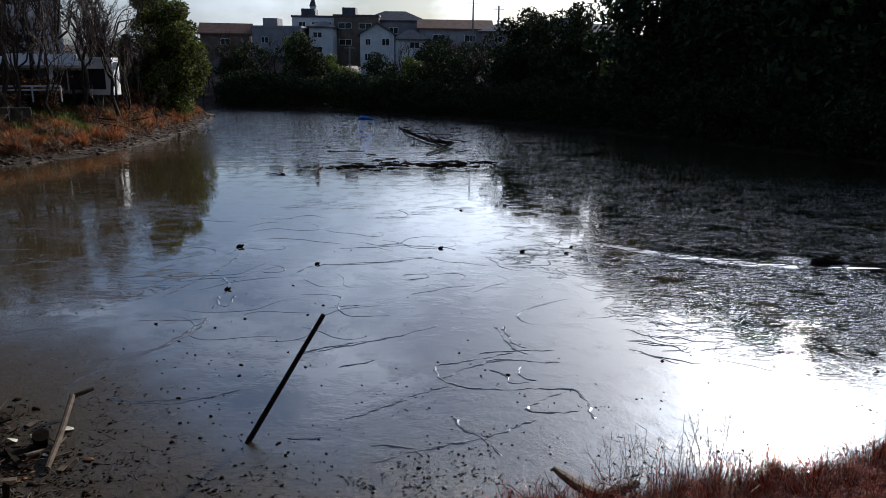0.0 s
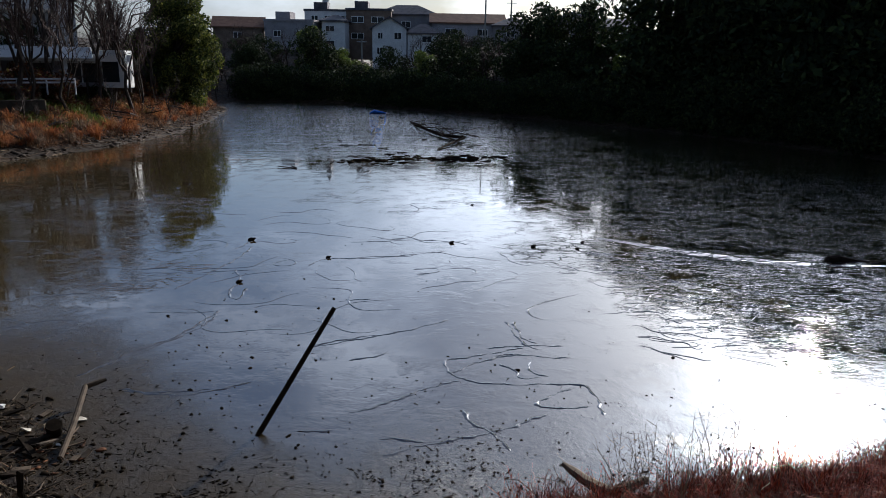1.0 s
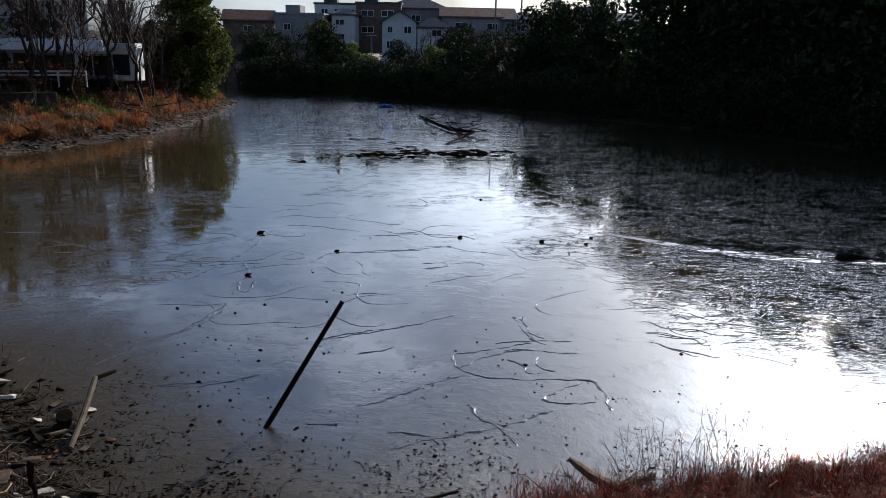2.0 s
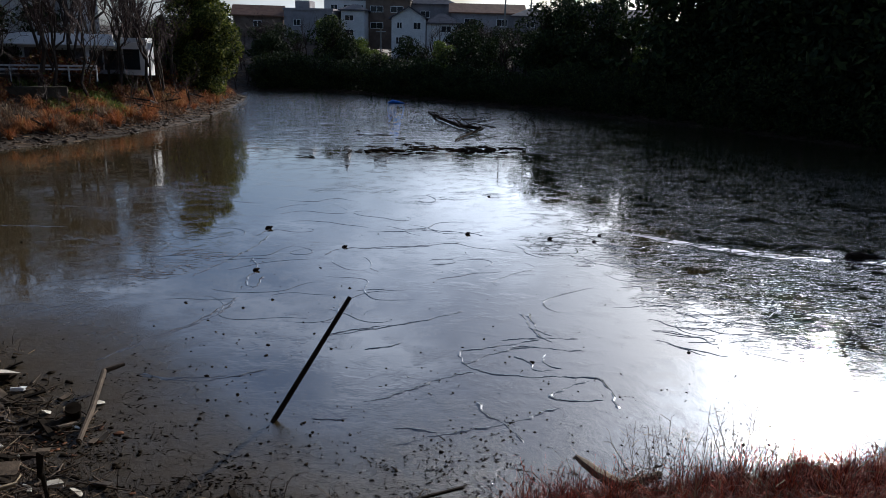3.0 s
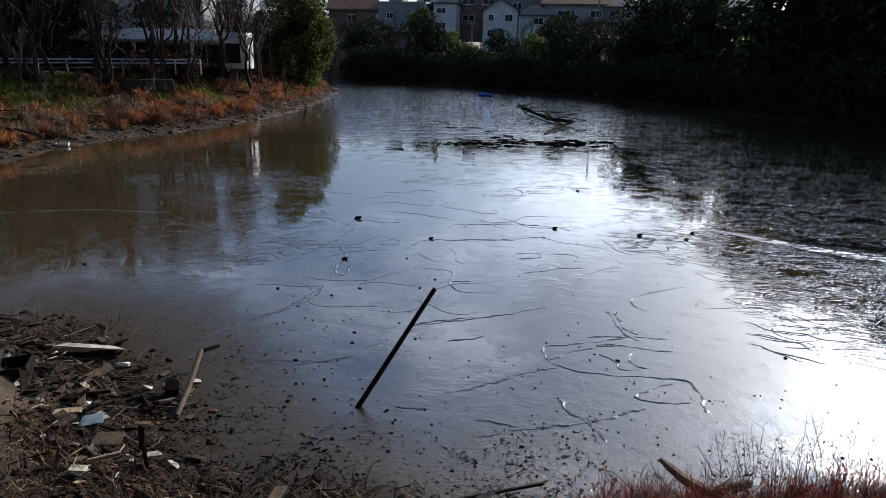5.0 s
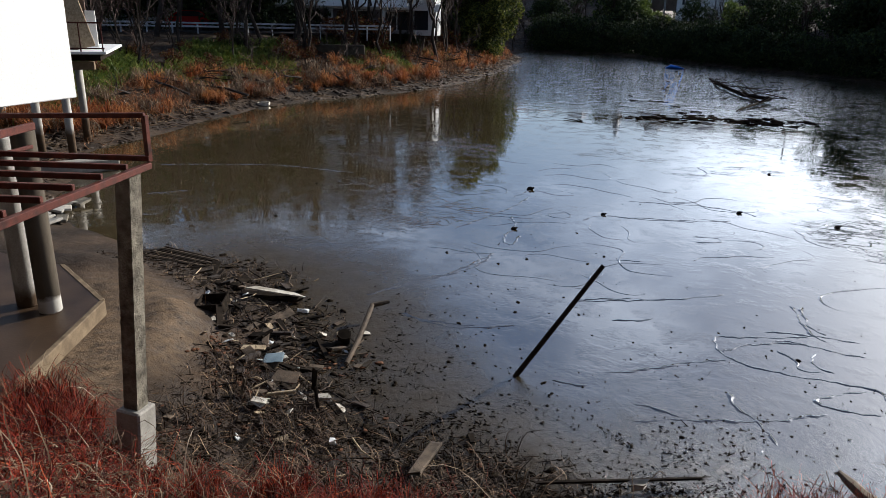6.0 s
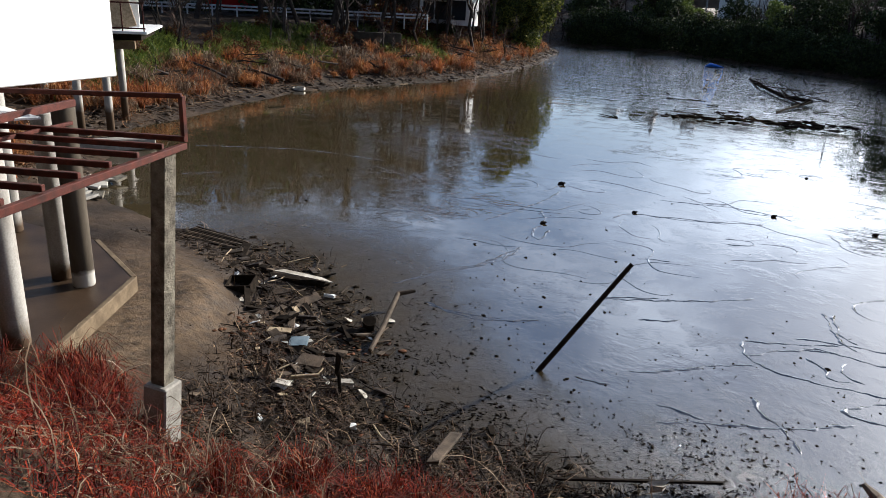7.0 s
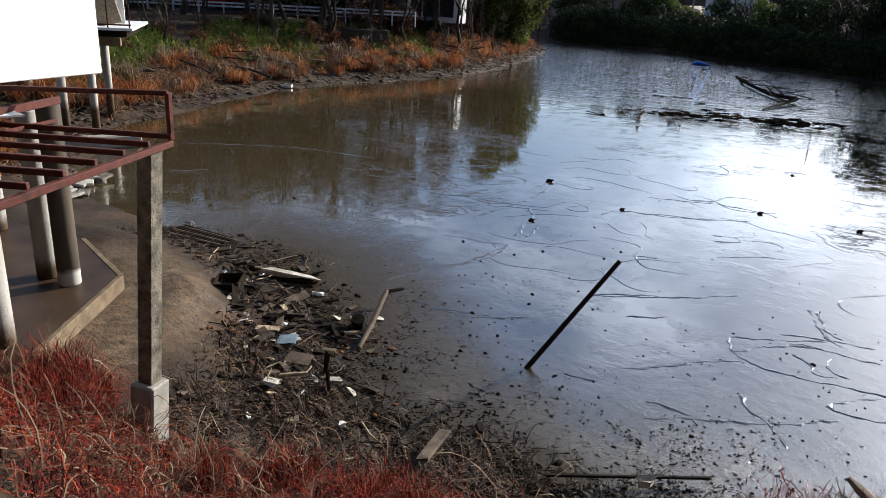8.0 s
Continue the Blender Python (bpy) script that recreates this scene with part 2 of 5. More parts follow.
RUBBER = simple("black_rubber", (0.012, 0.012, 0.012), (0.03, 0.03, 0.03), 3.0, 0.8, 0.1, 0.002)
RED = simple("red_car_paint", (0.35, 0.012, 0.012), (0.45, 0.02, 0.018), 1.0, 0.25, 0.0, 0.001)
SILVER = simple("pale_car_paint", (0.62, 0.64, 0.66), (0.72, 0.73, 0.75), 1.0, 0.25, 0.0, 0.001)
BLUE = simple("blue_sheet", (0.02, 0.12, 0.5), (0.04, 0.2, 0.7), 4.0, 0.5, 0.3, 0.02)
REED = simple("straw_matting", (0.26, 0.20, 0.12), (0.45, 0.36, 0.24), 12.0, 0.9, 0.8, 0.02, fine=30)
g = Mat("window_glass", 0.06)
g.colour((0.02, 0.025, 0.03))
GLASS = g.m

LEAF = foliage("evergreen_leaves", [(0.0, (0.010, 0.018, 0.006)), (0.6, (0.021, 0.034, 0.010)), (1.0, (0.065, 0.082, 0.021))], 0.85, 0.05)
# evergreen tones raised all over to carry the sun on the cape tree
CAPELEAF = foliage("sun_brightened_leaves", [(0.0, (0.016, 0.026, 0.006)), (0.55, (0.055, 0.075, 0.014)), (1.0, (0.22, 0.22, 0.04))], 0.8, 0.3)
LIME = foliage("yellow_green_leaves", [(0.0, (0.05, 0.075, 0.015)), (0.6, (0.11, 0.15, 0.03)), (1.0, (0.20, 0.24, 0.05))])
TWIGS = foliage("bare_twigs", [(0.0, (0.025, 0.016, 0.013)), (1.0, (0.085, 0.052, 0.042))], 0.8, 0.0)
DRY = foliage("dry_orange_grass", [(0.0, (0.05, 0.015, 0.006)), (0.5, (0.175, 0.042, 0.013)), (1.0, (0.36, 0.125, 0.038))], 0.8, 0.4, [(0.0, (0.05, 0.025, 0.013)), (0.5, (0.13, 0.07, 0.035)), (1.0, (0.30, 0.18, 0.09))])
BROWNGRASS = foliage("brown_dead_grass", [(0.0, (0.035, 0.017, 0.009)), (0.5, (0.12, 0.056, 0.026)), (0.9, (0.27, 0.13, 0.06)), (1.0, (0.46, 0.30, 0.17))], 0.8, 0.3)
TUFT = foliage("orange_tussock_grass", [(0.0, (0.08, 0.028, 0.009)), (0.5, (0.32, 0.115, 0.032)), (0.9, (0.55, 0.26, 0.09)), (1.0, (0.65, 0.45, 0.24))], 0.8, 0.4, [(0.0, (0.06, 0.016, 0.006)), (0.5, (0.24, 0.056, 0.016)), (1.0, (0.48, 0.18, 0.05))])
GUARD = simple("pale_rail_paint", (0.42, 0.43, 0.45), (0.62, 0.63, 0.66), 3.0, 0.45, 0.05, 0.002)
STRAW = foliage("pale_straw", [(0.0, (0.07, 0.04, 0.025)), (0.6, (0.17, 0.115, 0.07)), (0.9, (0.32, 0.24, 0.16)), (1.0, (0.52, 0.43, 0.32))], 0.8, 0.3)
CRIMSON = foliage("red_weed_stems", [(0.0, (0.016, 0.003, 0.002)), (0.45, (0.105, 0.009, 0.004)), (0.82, (0.27, 0.026, 0.008)), (0.97, (0.32, 0.075, 0.020)), (1.0, (0.36, 0.22, 0.12))], 0.8, 0.12)
GREEN = foliage("green_undergrowth", [(0.0, (0.05, 0.07, 0.012)), (0.6, (0.12, 0.17, 0.028)), (1.0, (0.26, 0.27, 0.06))], 0.6, 0.3)
LITTER = foliage("dead_reed_litter", [(0.0, (0.014, 0.009, 0.006)), (0.6, (0.038, 0.022, 0.012)), (0.88, (0.125, 0.076, 0.040)), (1.0, (0.30, 0.21, 0.12))], 0.75, 0.0)
RUSTLEAF = simple("rust_brown_leaves", (0.05, 0.02, 0.01), (0.17, 0.075, 0.035), 9.0, 0.8, 0.3, 0.01, spread="island", gloss=0.1)
CLOD = simple("mud_clods", (0.010, 0.008, 0.006), (0.035, 0.027, 0.019), 9.0, 0.85, 0.4, 0.02, spread="island", gloss=0.0)
PALE = simple("muddy_white", (0.26, 0.23, 0.18), (0.60, 0.56, 0.48), 5.0, 0.7, 0.3, 0.005)
PALEWOOD = simple("bleached_wood", (0.24, 0.18, 0.11), (0.42, 0.33, 0.21), 5.0, 0.8, 0.5, 0.01, fine=50)
BLUEGREY = simple("blue_grey_metal", (0.14, 0.19, 0.22), (0.24, 0.30, 0.33), 5.0, 0.5, 0.2, 0.005)
SLABWET = simple("wet_brown_concrete", (0.024, 0.014, 0.008), (0.068, 0.043, 0.025), 1.2, 0.42, 0.3, 0.008, fine=30)
SLABEDGE = simple("pale_concrete_edge", (0.09, 0.064, 0.037), (0.19, 0.14, 0.085), 4.0, 0.8, 0.4, 0.008, fine=40)
# kept dark so the unseen sky blockers bounce little light
BLOCKERWALL = simple("dark_blocker", (0.03, 0.026, 0.022), (0.05, 0.044, 0.038), 1.0, 0.9, 0.2, 0.01, fine=12)
m = Mat("stained_column", 0.85)
c = m.ramp(m.noise(2.5, 5, 0.6, m.scaled(1.5, 1.5, 0.35)), [(0.3, (0.24, 0.22, 0.19)), (0.7, (0.50, 0.48, 0.44))])
c = m.mix(0.5, c, m.ramp(m.noise(40, 3), [(0.25, 0.45), (0.75, 1.0)]), "MULTIPLY")
axis = m.node("ShaderNodeSeparateXYZ")
m.link(m.where, axis.inputs[0])
band = m.math("ADD", axis.outputs["Z"], m.math("MULTIPLY", m.noise(3.0, 4), 0.5))
c = m.mix(m.ramp(m.math("SUBTRACT", band, 1.0), [(0.28, 1.0), (0.62, 0.0)]), c, (0.07, 0.045, 0.026))
m.colour(c).bump(m.noise(45, 4), 0.4, 0.008)
COLUMN = m.m
# shade under the deck and a lit foot, put into the column's colour
m = Mat("shade_painted_column", 0.9)
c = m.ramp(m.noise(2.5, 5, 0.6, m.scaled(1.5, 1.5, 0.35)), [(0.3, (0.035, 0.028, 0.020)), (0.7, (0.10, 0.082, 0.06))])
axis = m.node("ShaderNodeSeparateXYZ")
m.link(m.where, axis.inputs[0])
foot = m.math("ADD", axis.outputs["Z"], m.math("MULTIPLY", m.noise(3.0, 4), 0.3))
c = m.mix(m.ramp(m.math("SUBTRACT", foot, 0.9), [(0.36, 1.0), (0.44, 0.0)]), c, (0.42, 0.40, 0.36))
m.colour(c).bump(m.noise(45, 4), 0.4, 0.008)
SHADECOLUMN = m.m
MOSSY = simple("mossy_dark_concrete", (0.028, 0.023, 0.015), (0.085, 0.070, 0.047), 2.0, 0.9, 0.6, 0.03, fine=15)
BRAMBLE = foliage("bramble_leaves", [(0.0, (0.03, 0.012, 0.007)), (0.6, (0.10, 0.035, 0.015)), (0.85, (0.17, 0.06, 0.02)), (1.0, (0.12, 0.14, 0.03))], 0.8, 0.2)


# ---- the ground: one sheet, hollow where the pond lies ----
SHORE = [(-13.5, 12.3), (-11.5, 12.4), (-9.3, 12.0), (-7.6, 10.6), (-6.6, 9.0), (-5.0, 7.7), (-3.0, 7.2), (-1.0, 7.3), (0.6, 8.0), (1.4, 8.6), (3.0, 9.0), (7.0, 10.0),
         (12, 12), (20, 16), (27, 26), (30, 38), (27, 50), (20, 62), (13, 70), (7, 77), (-3, 84), (-14, 95), (-22, 98.5), (-29, 96), (-29, 90),
         (-25.5, 81), (-22.4, 66), (-21.3, 53), (-22.4, 45), (-25.0, 38.5), (-26, 34), (-25, 27.5), (-23.6, 20), (-18, 13.6)]


SLAB = [(-9.73, 8.15), (-11.8, 9.1), (-16.5, 9.0), (-16.5, 3.0), (-8.2, 3.0), (-8.22, 5.0)]


def shore_distance(x, y, line=SHORE):
    """Metres from the waterline or another outline, positive outside it."""
    x, y = np.asarray(x, float), np.asarray(y, float)
    best, inside = np.full(x.shape, 1e9), np.zeros(x.shape, bool)
    for (ax, ay), (bx, by) in zip(line, line[1:] + line[:1]):
        dx, dy = bx - ax, by - ay
        k = np.clip(((x - ax) * dx + (y - ay) * dy) / (dx * dx + dy * dy), 0, 1)
        best = np.minimum(best, np.hypot(x - ax - k * dx, y - ay - k * dy))
        cross = (ay > y) != (by > y)
        inside ^= cross & (x < ax + (y - ay) * dx / (dy if dy else 1e-9))
    return np.where(inside, -best, best)


def smooth01(v, a, b):
    k = np.clip((v - a) / (b - a), 0, 1)
    return k * k * (3 - 2 * k)


def wobble(x, y):
    return (np.sin(x * 0.9 + 1.3 * np.sin(y * 0.7)) + np.sin(y * 1.1 + 1.7 * np.sin(x * 0.6 + 2)) + 0.6 * np.sin(2.3 * x + 1.9 * y)) / 2.6


def ground_height(x, y):
    x, y = np.asarray(x, float), np.asarray(y, float)
    s = shore_distance(x, y) + 0.25 * wobble(x, y)
    near = np.interp(s, [-3, -1, 0, 1, 2, 3, 4, 6, 8, 12], [-0.4, -0.12, 0.0, 0.2, 0.5, 0.9, 1.5, 3.1, 4.2, 4.3])
    left = np.interp(s, [-3, 0, 3, 6, 9, 14, 20], [-0.4, 0.0, 0.7, 1.5, 2.4, 3.2, 3.3])
    far = np.interp(s, [-3, 0, 4, 10, 18, 28, 60], [-0.4, 0.0, 0.8, 2.6, 5.0, 6.8, 8.5])
    right = np.interp(s, [-3, 0, 4, 10, 20, 60], [-0.4, 0.0, 0.8, 2.2, 3.5, 5.0])
    wl = smooth01(-x, 11, 20) * (1 - smooth01(y, 85, 100))
    wf = smooth01(y, 70, 95) * (1 - wl)
    wr = smooth01(x, 10, 20) * (1 - wf) * (1 - wl)
    z = left * wl + far * wf + right * wr + near * (1 - wl - wf - wr)
    # level ground under the foundation slab, and the earth mound that props it up
    k = smooth01(-x, 6.2, 7.6) * smooth01(y, 0.5, 2.5) * (1 - smooth01(-x, 17, 20))
    z = z * (1 - k) + np.minimum(z, 0.6) * k
    d = shore_distance(x, y, SLAB) + 0.22 * wobble(x * 1.6 + 4, y * 1.6)
    z = np.maximum(z, np.interp(d, [-0.6, 0.0, 0.5, 1.0, 1.35, 1.6, 1.85], [0.6, 0.6, 0.64, 0.66, 0.56, 0.20, -1.0]) + 0.06 * wobble(x * 3.1, y * 3.3))
    return z + 0.05 * wobble(x * 2.7, y * 2.7) * smooth01(s, -1.0, 2.0)


def spaced(*runs):
    out = [runs[0][0]]
    for a, b, step in runs:
        out += list(np.linspace(a, b, max(1, round((b - a) / step)) + 1)[1:])
    return np.array(out)


gx = spaced((-900, -120, 60), (-120, -40, 5), (-40, -16, 1.0), (-16, 12, 0.25), (12, 45, 1.5), (45, 120, 6), (120, 900, 60))
gy = spaced((-600, -60, 60), (-60, -3, 4), (-3, 15, 0.25), (15, 60, 1.0), (60, 150, 2.5), (150, 900, 60))
X, Y = np.meshgrid(gx, gy)
Z = ground_height(X, Y)
idx = np.arange(X.size).reshape(X.shape)
quads = np.stack([idx[:-1, :-1], idx[:-1, 1:], idx[1:, 1:], idx[1:, :-1]], -1).reshape(-1, 4)
ground = new("ground", arrays("ground", np.stack([X, Y, Z], -1).reshape(-1, 3), quads, EARTH, True))
tint = ground.data.attributes.new("sand", "FLOAT", "POINT")
tint.data.foreach_set("value", ((1 - smooth01(shore_distance(X, Y, SLAB) + 0.35 * wobble(X * 1.9, Y * 2.1), 0.9, 1.75)) * (1 - smooth01(-X, 10, 12))).ravel().astype(np.float32))
tagged(ground, "dark brown earth bank with mud and litter round the pond", "ground", kind="structure")

# the wet mud and shallow water of the drained pond
px, py = spaced((-34, -14, 0.8), (-14, 12, 0.3), (12, 34, 0.8)), spaced((4, 18, 0.3), (18, 102, 0.8))
X, Y = np.meshgrid(px, py)
idx = np.arange(X.size).reshape(X.shape)
quads = np.stack([idx[:-1, :-1], idx[:-1, 1:], idx[1:, 1:], idx[1:, :-1]], -1).reshape(-1, 4)
keep = shore_distance(X, Y)[:-1, :-1].ravel() < 2.5
water = new("water", arrays("water", np.stack([X, Y, 0 * X], -1).reshape(-1, 3), quads[keep], WET, True))
dry = water.data.attributes.new("drying", "FLOAT", "POINT")
k = smooth01(shore_distance(X, Y) + 0.9 * wobble(X * 0.8, Y * 0.8), -5.2, 0.8) * 0.86 * (1 - 0.9 * smooth01(X, -2.2, 2.6)) * (1 - smooth01(Y, 13, 17)) * smooth01(X, -14, -10)
dry.data.foreach_set("value", k.ravel().astype(np.float32))
tagged(water, "shallow silty water over smooth wet brown mud reflecting the sky", "water", kind="structure")

# ---- plants: builders ----
def leaf_cloud(rng, centres, radii, count, size):
    """Small leaves, spread over clumps, turned every way."""
    c, r = np.array(centres), np.array(radii)
    pick = rng.choice(len(c), count, p=r ** 2 / (r ** 2).sum())
    d = rng.normal(size=(count, 3))
    d /= np.linalg.norm(d, axis=1)[:, None]
    p = c[pick] + d * (r[pick] * rng.uniform(0.45, 1.08, count) ** 0.6)[:, None] * np.array([1, 1, 0.85])
    a = rng.normal(size=(count, 3))
    a /= np.linalg.norm(a, axis=1)[:, None]
    b = np.cross(a, rng.normal(size=(count, 3)))
    b /= np.linalg.norm(b, axis=1)[:, None]
    s = (size * rng.uniform(0.6, 1.5, count))[:, None]
    v = np.stack([p - a * s, p + b * s * 0.5, p + a * s, p - b * s * 0.5], 1).reshape(-1, 3)
    return v, np.arange(4 * count).reshape(-1, 4)


def limb_shape(shape, rng, base, tip, r0, r1, bend=0.15, steps=5, sides=5):
    base, tip = Vector(base), Vector(tip)
    n = (tip - base).length
    path, rad = [], []
    off = Vector(rng.normal(size=3)) * n * bend
    for i in range(steps + 1):
        k = i / steps
        path.append(base.lerp(tip, k) + off * math.sin(math.pi * k) * 0.5)
        rad.append(r0 + (r1 - r0) * k)
    shape.tube(path, rad, sides)
    return path


def evergreen(name, seed, height, spread, leaves, material, label, low=0.12, size=0.16, clumps=26, cone=False):
    """A broad evergreen with its base at the origin: trunk, limbs and a ragged crown."""
    r = np.random.default_rng(seed)
    tree = thing(name, Matrix(), label, "tree")
    wood = Shape()
    limb_shape(wood, r, (0, 0, -0.3), (r.normal() * 0.2, r.normal() * 0.2, height * 0.85), 0.035 * height ** 0.9, 0.03, 0.03, 7, 7)
    centres, radii = [], []
    for i in range(clumps):
        k = low + (0.97 - low) * (i + r.uniform(0, 1)) / clumps
        wide = spread * ((1.05 - k) ** 0.75 if cone else math.sin(math.pi * (0.15 + 0.8 * k)) ** 0.7)
        a, q = r.uniform(0, 2 * math.pi), wide * r.uniform(0.25, 1.0)
        tip = (math.cos(a) * q, math.sin(a) * q, height * k)
        limb_shape(wood, r, (0, 0, height * k * 0.7), tip, 0.008 * height, 0.012, 0.1, 3, 4)
        centres.append(tip)
        radii.append(spread * r.uniform(0.22, 0.48))
    part("trunk", wood, BARK, tree)
    v, f = leaf_cloud(r, centres, radii, leaves, size)
    part("crown", arrays("crown", v, f, material), None, tree)
    return tree


def bare_tree(name, seed, height, label, spread=0.35, depth=4, material=None):
    """A leafless tree: trunk and branches, forking into fine twigs."""
    r = np.random.default_rng(seed)
    tree = thing(name, Matrix(), label, "tree")
    trunk, twig = Shape(), Shape()

    def grow(p, d, length, rad, level):
        q = p + d * length
        mid = p.lerp(q, 0.5) + Vector(r.normal(size=3)) * length * 0.06
        (trunk if level < 2 else twig).tube([p, mid, q], [rad, rad * 0.8, rad * 0.6], 6 if level < 2 else 3, level < 2)
        if level == depth:
            return
        for i in range(3 if level else 5):
            k = r.uniform(0.45, 1.0) if i else 1.0
            e = (d + Vector(r.normal(size=3)) * (spread + 0.12 * level)).normalized()
            e = (e + Vector((0, 0, 0.25))).normalized()
            grow(p.lerp(q, k), e, length * r.uniform(0.5, 0.75), rad * 0.55 * (1 if i else 1.1), level + 1)

    grow(Vector((0, 0, -0.2)), Vector((r.normal() * 0.06, r.normal() * 0.06, 1)).normalized(), height * 0.42, 0.016 * height, 0)
    part("trunk", trunk, BARK, tree)
    tagged(part("branchwork", twig, TWIGS, tree), kind="stuff")
    return tree


def put(tree, x, y, turn, scale, sink=0.0, tall=1.0):
    z = float(ground_height(x, y)) - sink
    return copy_thing(tree, Matrix.LocRotScale((x, y, z), Euler((0, 0, radians(turn))), (scale, scale, scale * tall)))


def place_first(tree, x, y, turn, scale=1.0):
    tree.matrix_world = Matrix.LocRotScale((x, y, float(ground_height(x, y))), Euler((0, 0, radians(turn))), (scale,) * 3)


def blades(name, xy, z, height, width, material, lean=0.35, seed=1, label="", category="", kind="stuff", twist=0.25):
    """Standing or leaning grass blades, bent once."""
    r = np.random.default_rng(seed)
    n = len(xy)
    h = height * r.uniform(0.4, 1.2, n)
    a = r.uniform(0, 2 * np.pi, n)
    d = np.stack([np.cos(a), np.sin(a), 0 * a], 1)
    t = np.stack([-np.sin(a), np.cos(a), 0 * a], 1)
    tip = d * (lean * h * r.normal(1, 0.5, n))[:, None]
    base = np.column_stack([xy, z - 0.03])
    w = (width * r.uniform(0.6, 1.4, n))[:, None]
    up = np.array([0, 0, 1.0])
    mid = base + tip * 0.35 + up * (h * 0.6)[:, None] + t * (0.35 * twist * h * r.normal(0, 1, n))[:, None]
    end = base + tip + up * (h * r.uniform(0.75, 1.0, n))[:, None] + t * (twist * h * r.normal(0, 1, n))[:, None]
    v = np.stack([base - t * w, base + t * w, mid + t * w * 0.7, mid - t * w * 0.7, end + t * w * 0.15, end - t * w * 0.15], 1).reshape(-1, 3)
    k = np.arange(n)[:, None] * 6
    f = np.concatenate([k + np.array([0, 1, 2, 3]), k + np.array([3, 2, 4, 5])])
    ob = new(name, arrays(name, v, f, material))
    return tagged(ob, label, category, kind=kind)


def tangle(name, xy, z, length, width, material, seed, label, category, rise=0.25, curl=0.55, steps=6):
    """Thin curling strands that wander, rise and droop, as narrow ribbons."""
    r = np.random.default_rng(seed)
    n = len(xy)
    a, e = r.uniform(0, 6.28, n), r.uniform(-0.1, 1.3, n)
    turn = r.normal(0, curl, n)
    w = (width * r.uniform(0.5, 1.4, n))[:, None]
    step = (length * r.lognormal(0, 0.4, n) / steps)[:, None]
    p = np.column_stack([xy, z + rise * r.uniform(0, 1, n) ** 1.4 - 0.02])
    rows = []
    for k in range(steps + 1):
        d = np.stack([np.cos(a) * np.cos(e), np.sin(a) * np.cos(e), np.sin(e)], 1)
        t = np.stack([-np.sin(a), np.cos(a), 0.6 * np.sin(3 * a)], 1) * w * (1 - 0.6 * k / steps)
        rows += [p - t, p + t]
        p = p + d * step
        turn = turn * 0.8 + r.normal(0, curl * 0.6, n)
        a, e = a + turn, e - r.uniform(0.0, 0.5, n) + r.normal(0, 0.25, n)
        p[:, 2] = np.maximum(p[:, 2], z)
    v = np.stack(rows, 1).reshape(-1, 3)
    k = np.arange(n)[:, None] * (2 * steps + 2)
    f = np.concatenate([k + np.array([0, 1, 3, 2]) + 2 * i for i in range(steps)])
    return tagged(new(name, arrays(name, v, f, material)), label, category, kind="stuff")


def fountain(name, centres, z, each, height, reach, width, material, seed, label, category):
    """Tussocks: blades that rise from one foot, arch outwards and droop."""
    r = np.random.default_rng(seed)
    n = len(centres) * each
    size = np.repeat(r.uniform(0.5, 1.35, len(centres)), each)
    length = size * r.uniform(0.45, 1.1, n)
    a = r.uniform(0, 2 * np.pi, n)
    d = np.stack([np.cos(a), np.sin(a), 0 * a], 1)
    t = np.stack([-np.sin(a), np.cos(a), 0 * a], 1)
    foot = np.column_stack([np.repeat(centres, each, 0), np.repeat(z, each) - 0.04]) + d * (0.12 * size * r.uniform(0, 1, n))[:, None]
    out, up = reach * r.uniform(0.2, 1.0, n) ** 0.8, height * r.uniform(0.6, 1.1, n)
    sway = r.normal(0, 0.22, n)
    rows = []
    for k, (o, h, w) in enumerate(((0, 0, 1), (0.22, 0.62, 0.9), (0.6, 0.9, 0.6), (1.0, 0.48, 0.15))):
        p = foot + d * (o * out * length)[:, None] + t * (o * o * sway * length)[:, None] + np.array([0, 0, 1.0]) * (h * up * length)[:, None]
        rows += [p - t * width * w, p + t * width * w]
    v = np.stack(rows, 1).reshape(-1, 3)
    k = np.arange(n)[:, None] * 8
    f = np.concatenate([k + np.array([0, 1, 3, 2]) + 2 * i for i in range(3)])
    return tagged(new(name, arrays(name, v, f, material)), label, category, kind="stuff")


def scatter(n, x0, x1, y0, y1, rule, seed):
    """Points of a stretch of the plan that suit a rule."""
    r = np.random.default_rng(seed)
    x, y = r.uniform(x0, x1, n), r.uniform(y0, y1, n)
    k = rule(x, y) > r.uniform(0, 1, n)
    return np.column_stack([x[k], y[k]])


def clumped(x, y, scale, seed):
    return 0.5 + 0.5 * wobble(x * scale + seed, y * scale - seed)


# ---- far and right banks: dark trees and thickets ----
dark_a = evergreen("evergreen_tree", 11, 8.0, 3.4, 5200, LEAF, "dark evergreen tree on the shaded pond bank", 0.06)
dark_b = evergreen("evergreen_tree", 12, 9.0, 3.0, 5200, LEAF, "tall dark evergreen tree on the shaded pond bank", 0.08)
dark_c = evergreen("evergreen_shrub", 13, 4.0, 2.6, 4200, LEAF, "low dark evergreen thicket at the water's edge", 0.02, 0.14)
lime_a = evergreen("bamboo_clump", 14, 6.0, 2.2, 4200, LIME, "yellow-green bamboo clump lit from behind", 0.1, 0.16)
bare_a = bare_tree("bare_tree", 21, 8.0, "leafless grey-brown tree on the bank")
bare_b = bare_tree("bare_tree", 22, 10.0, "leafless tall tree with fine twigs on the bank", 0.3, 5)
bare_c = bare_tree("bare_shrub", 23, 4.5, "leafless brown shrub on the bank", 0.5, 4)
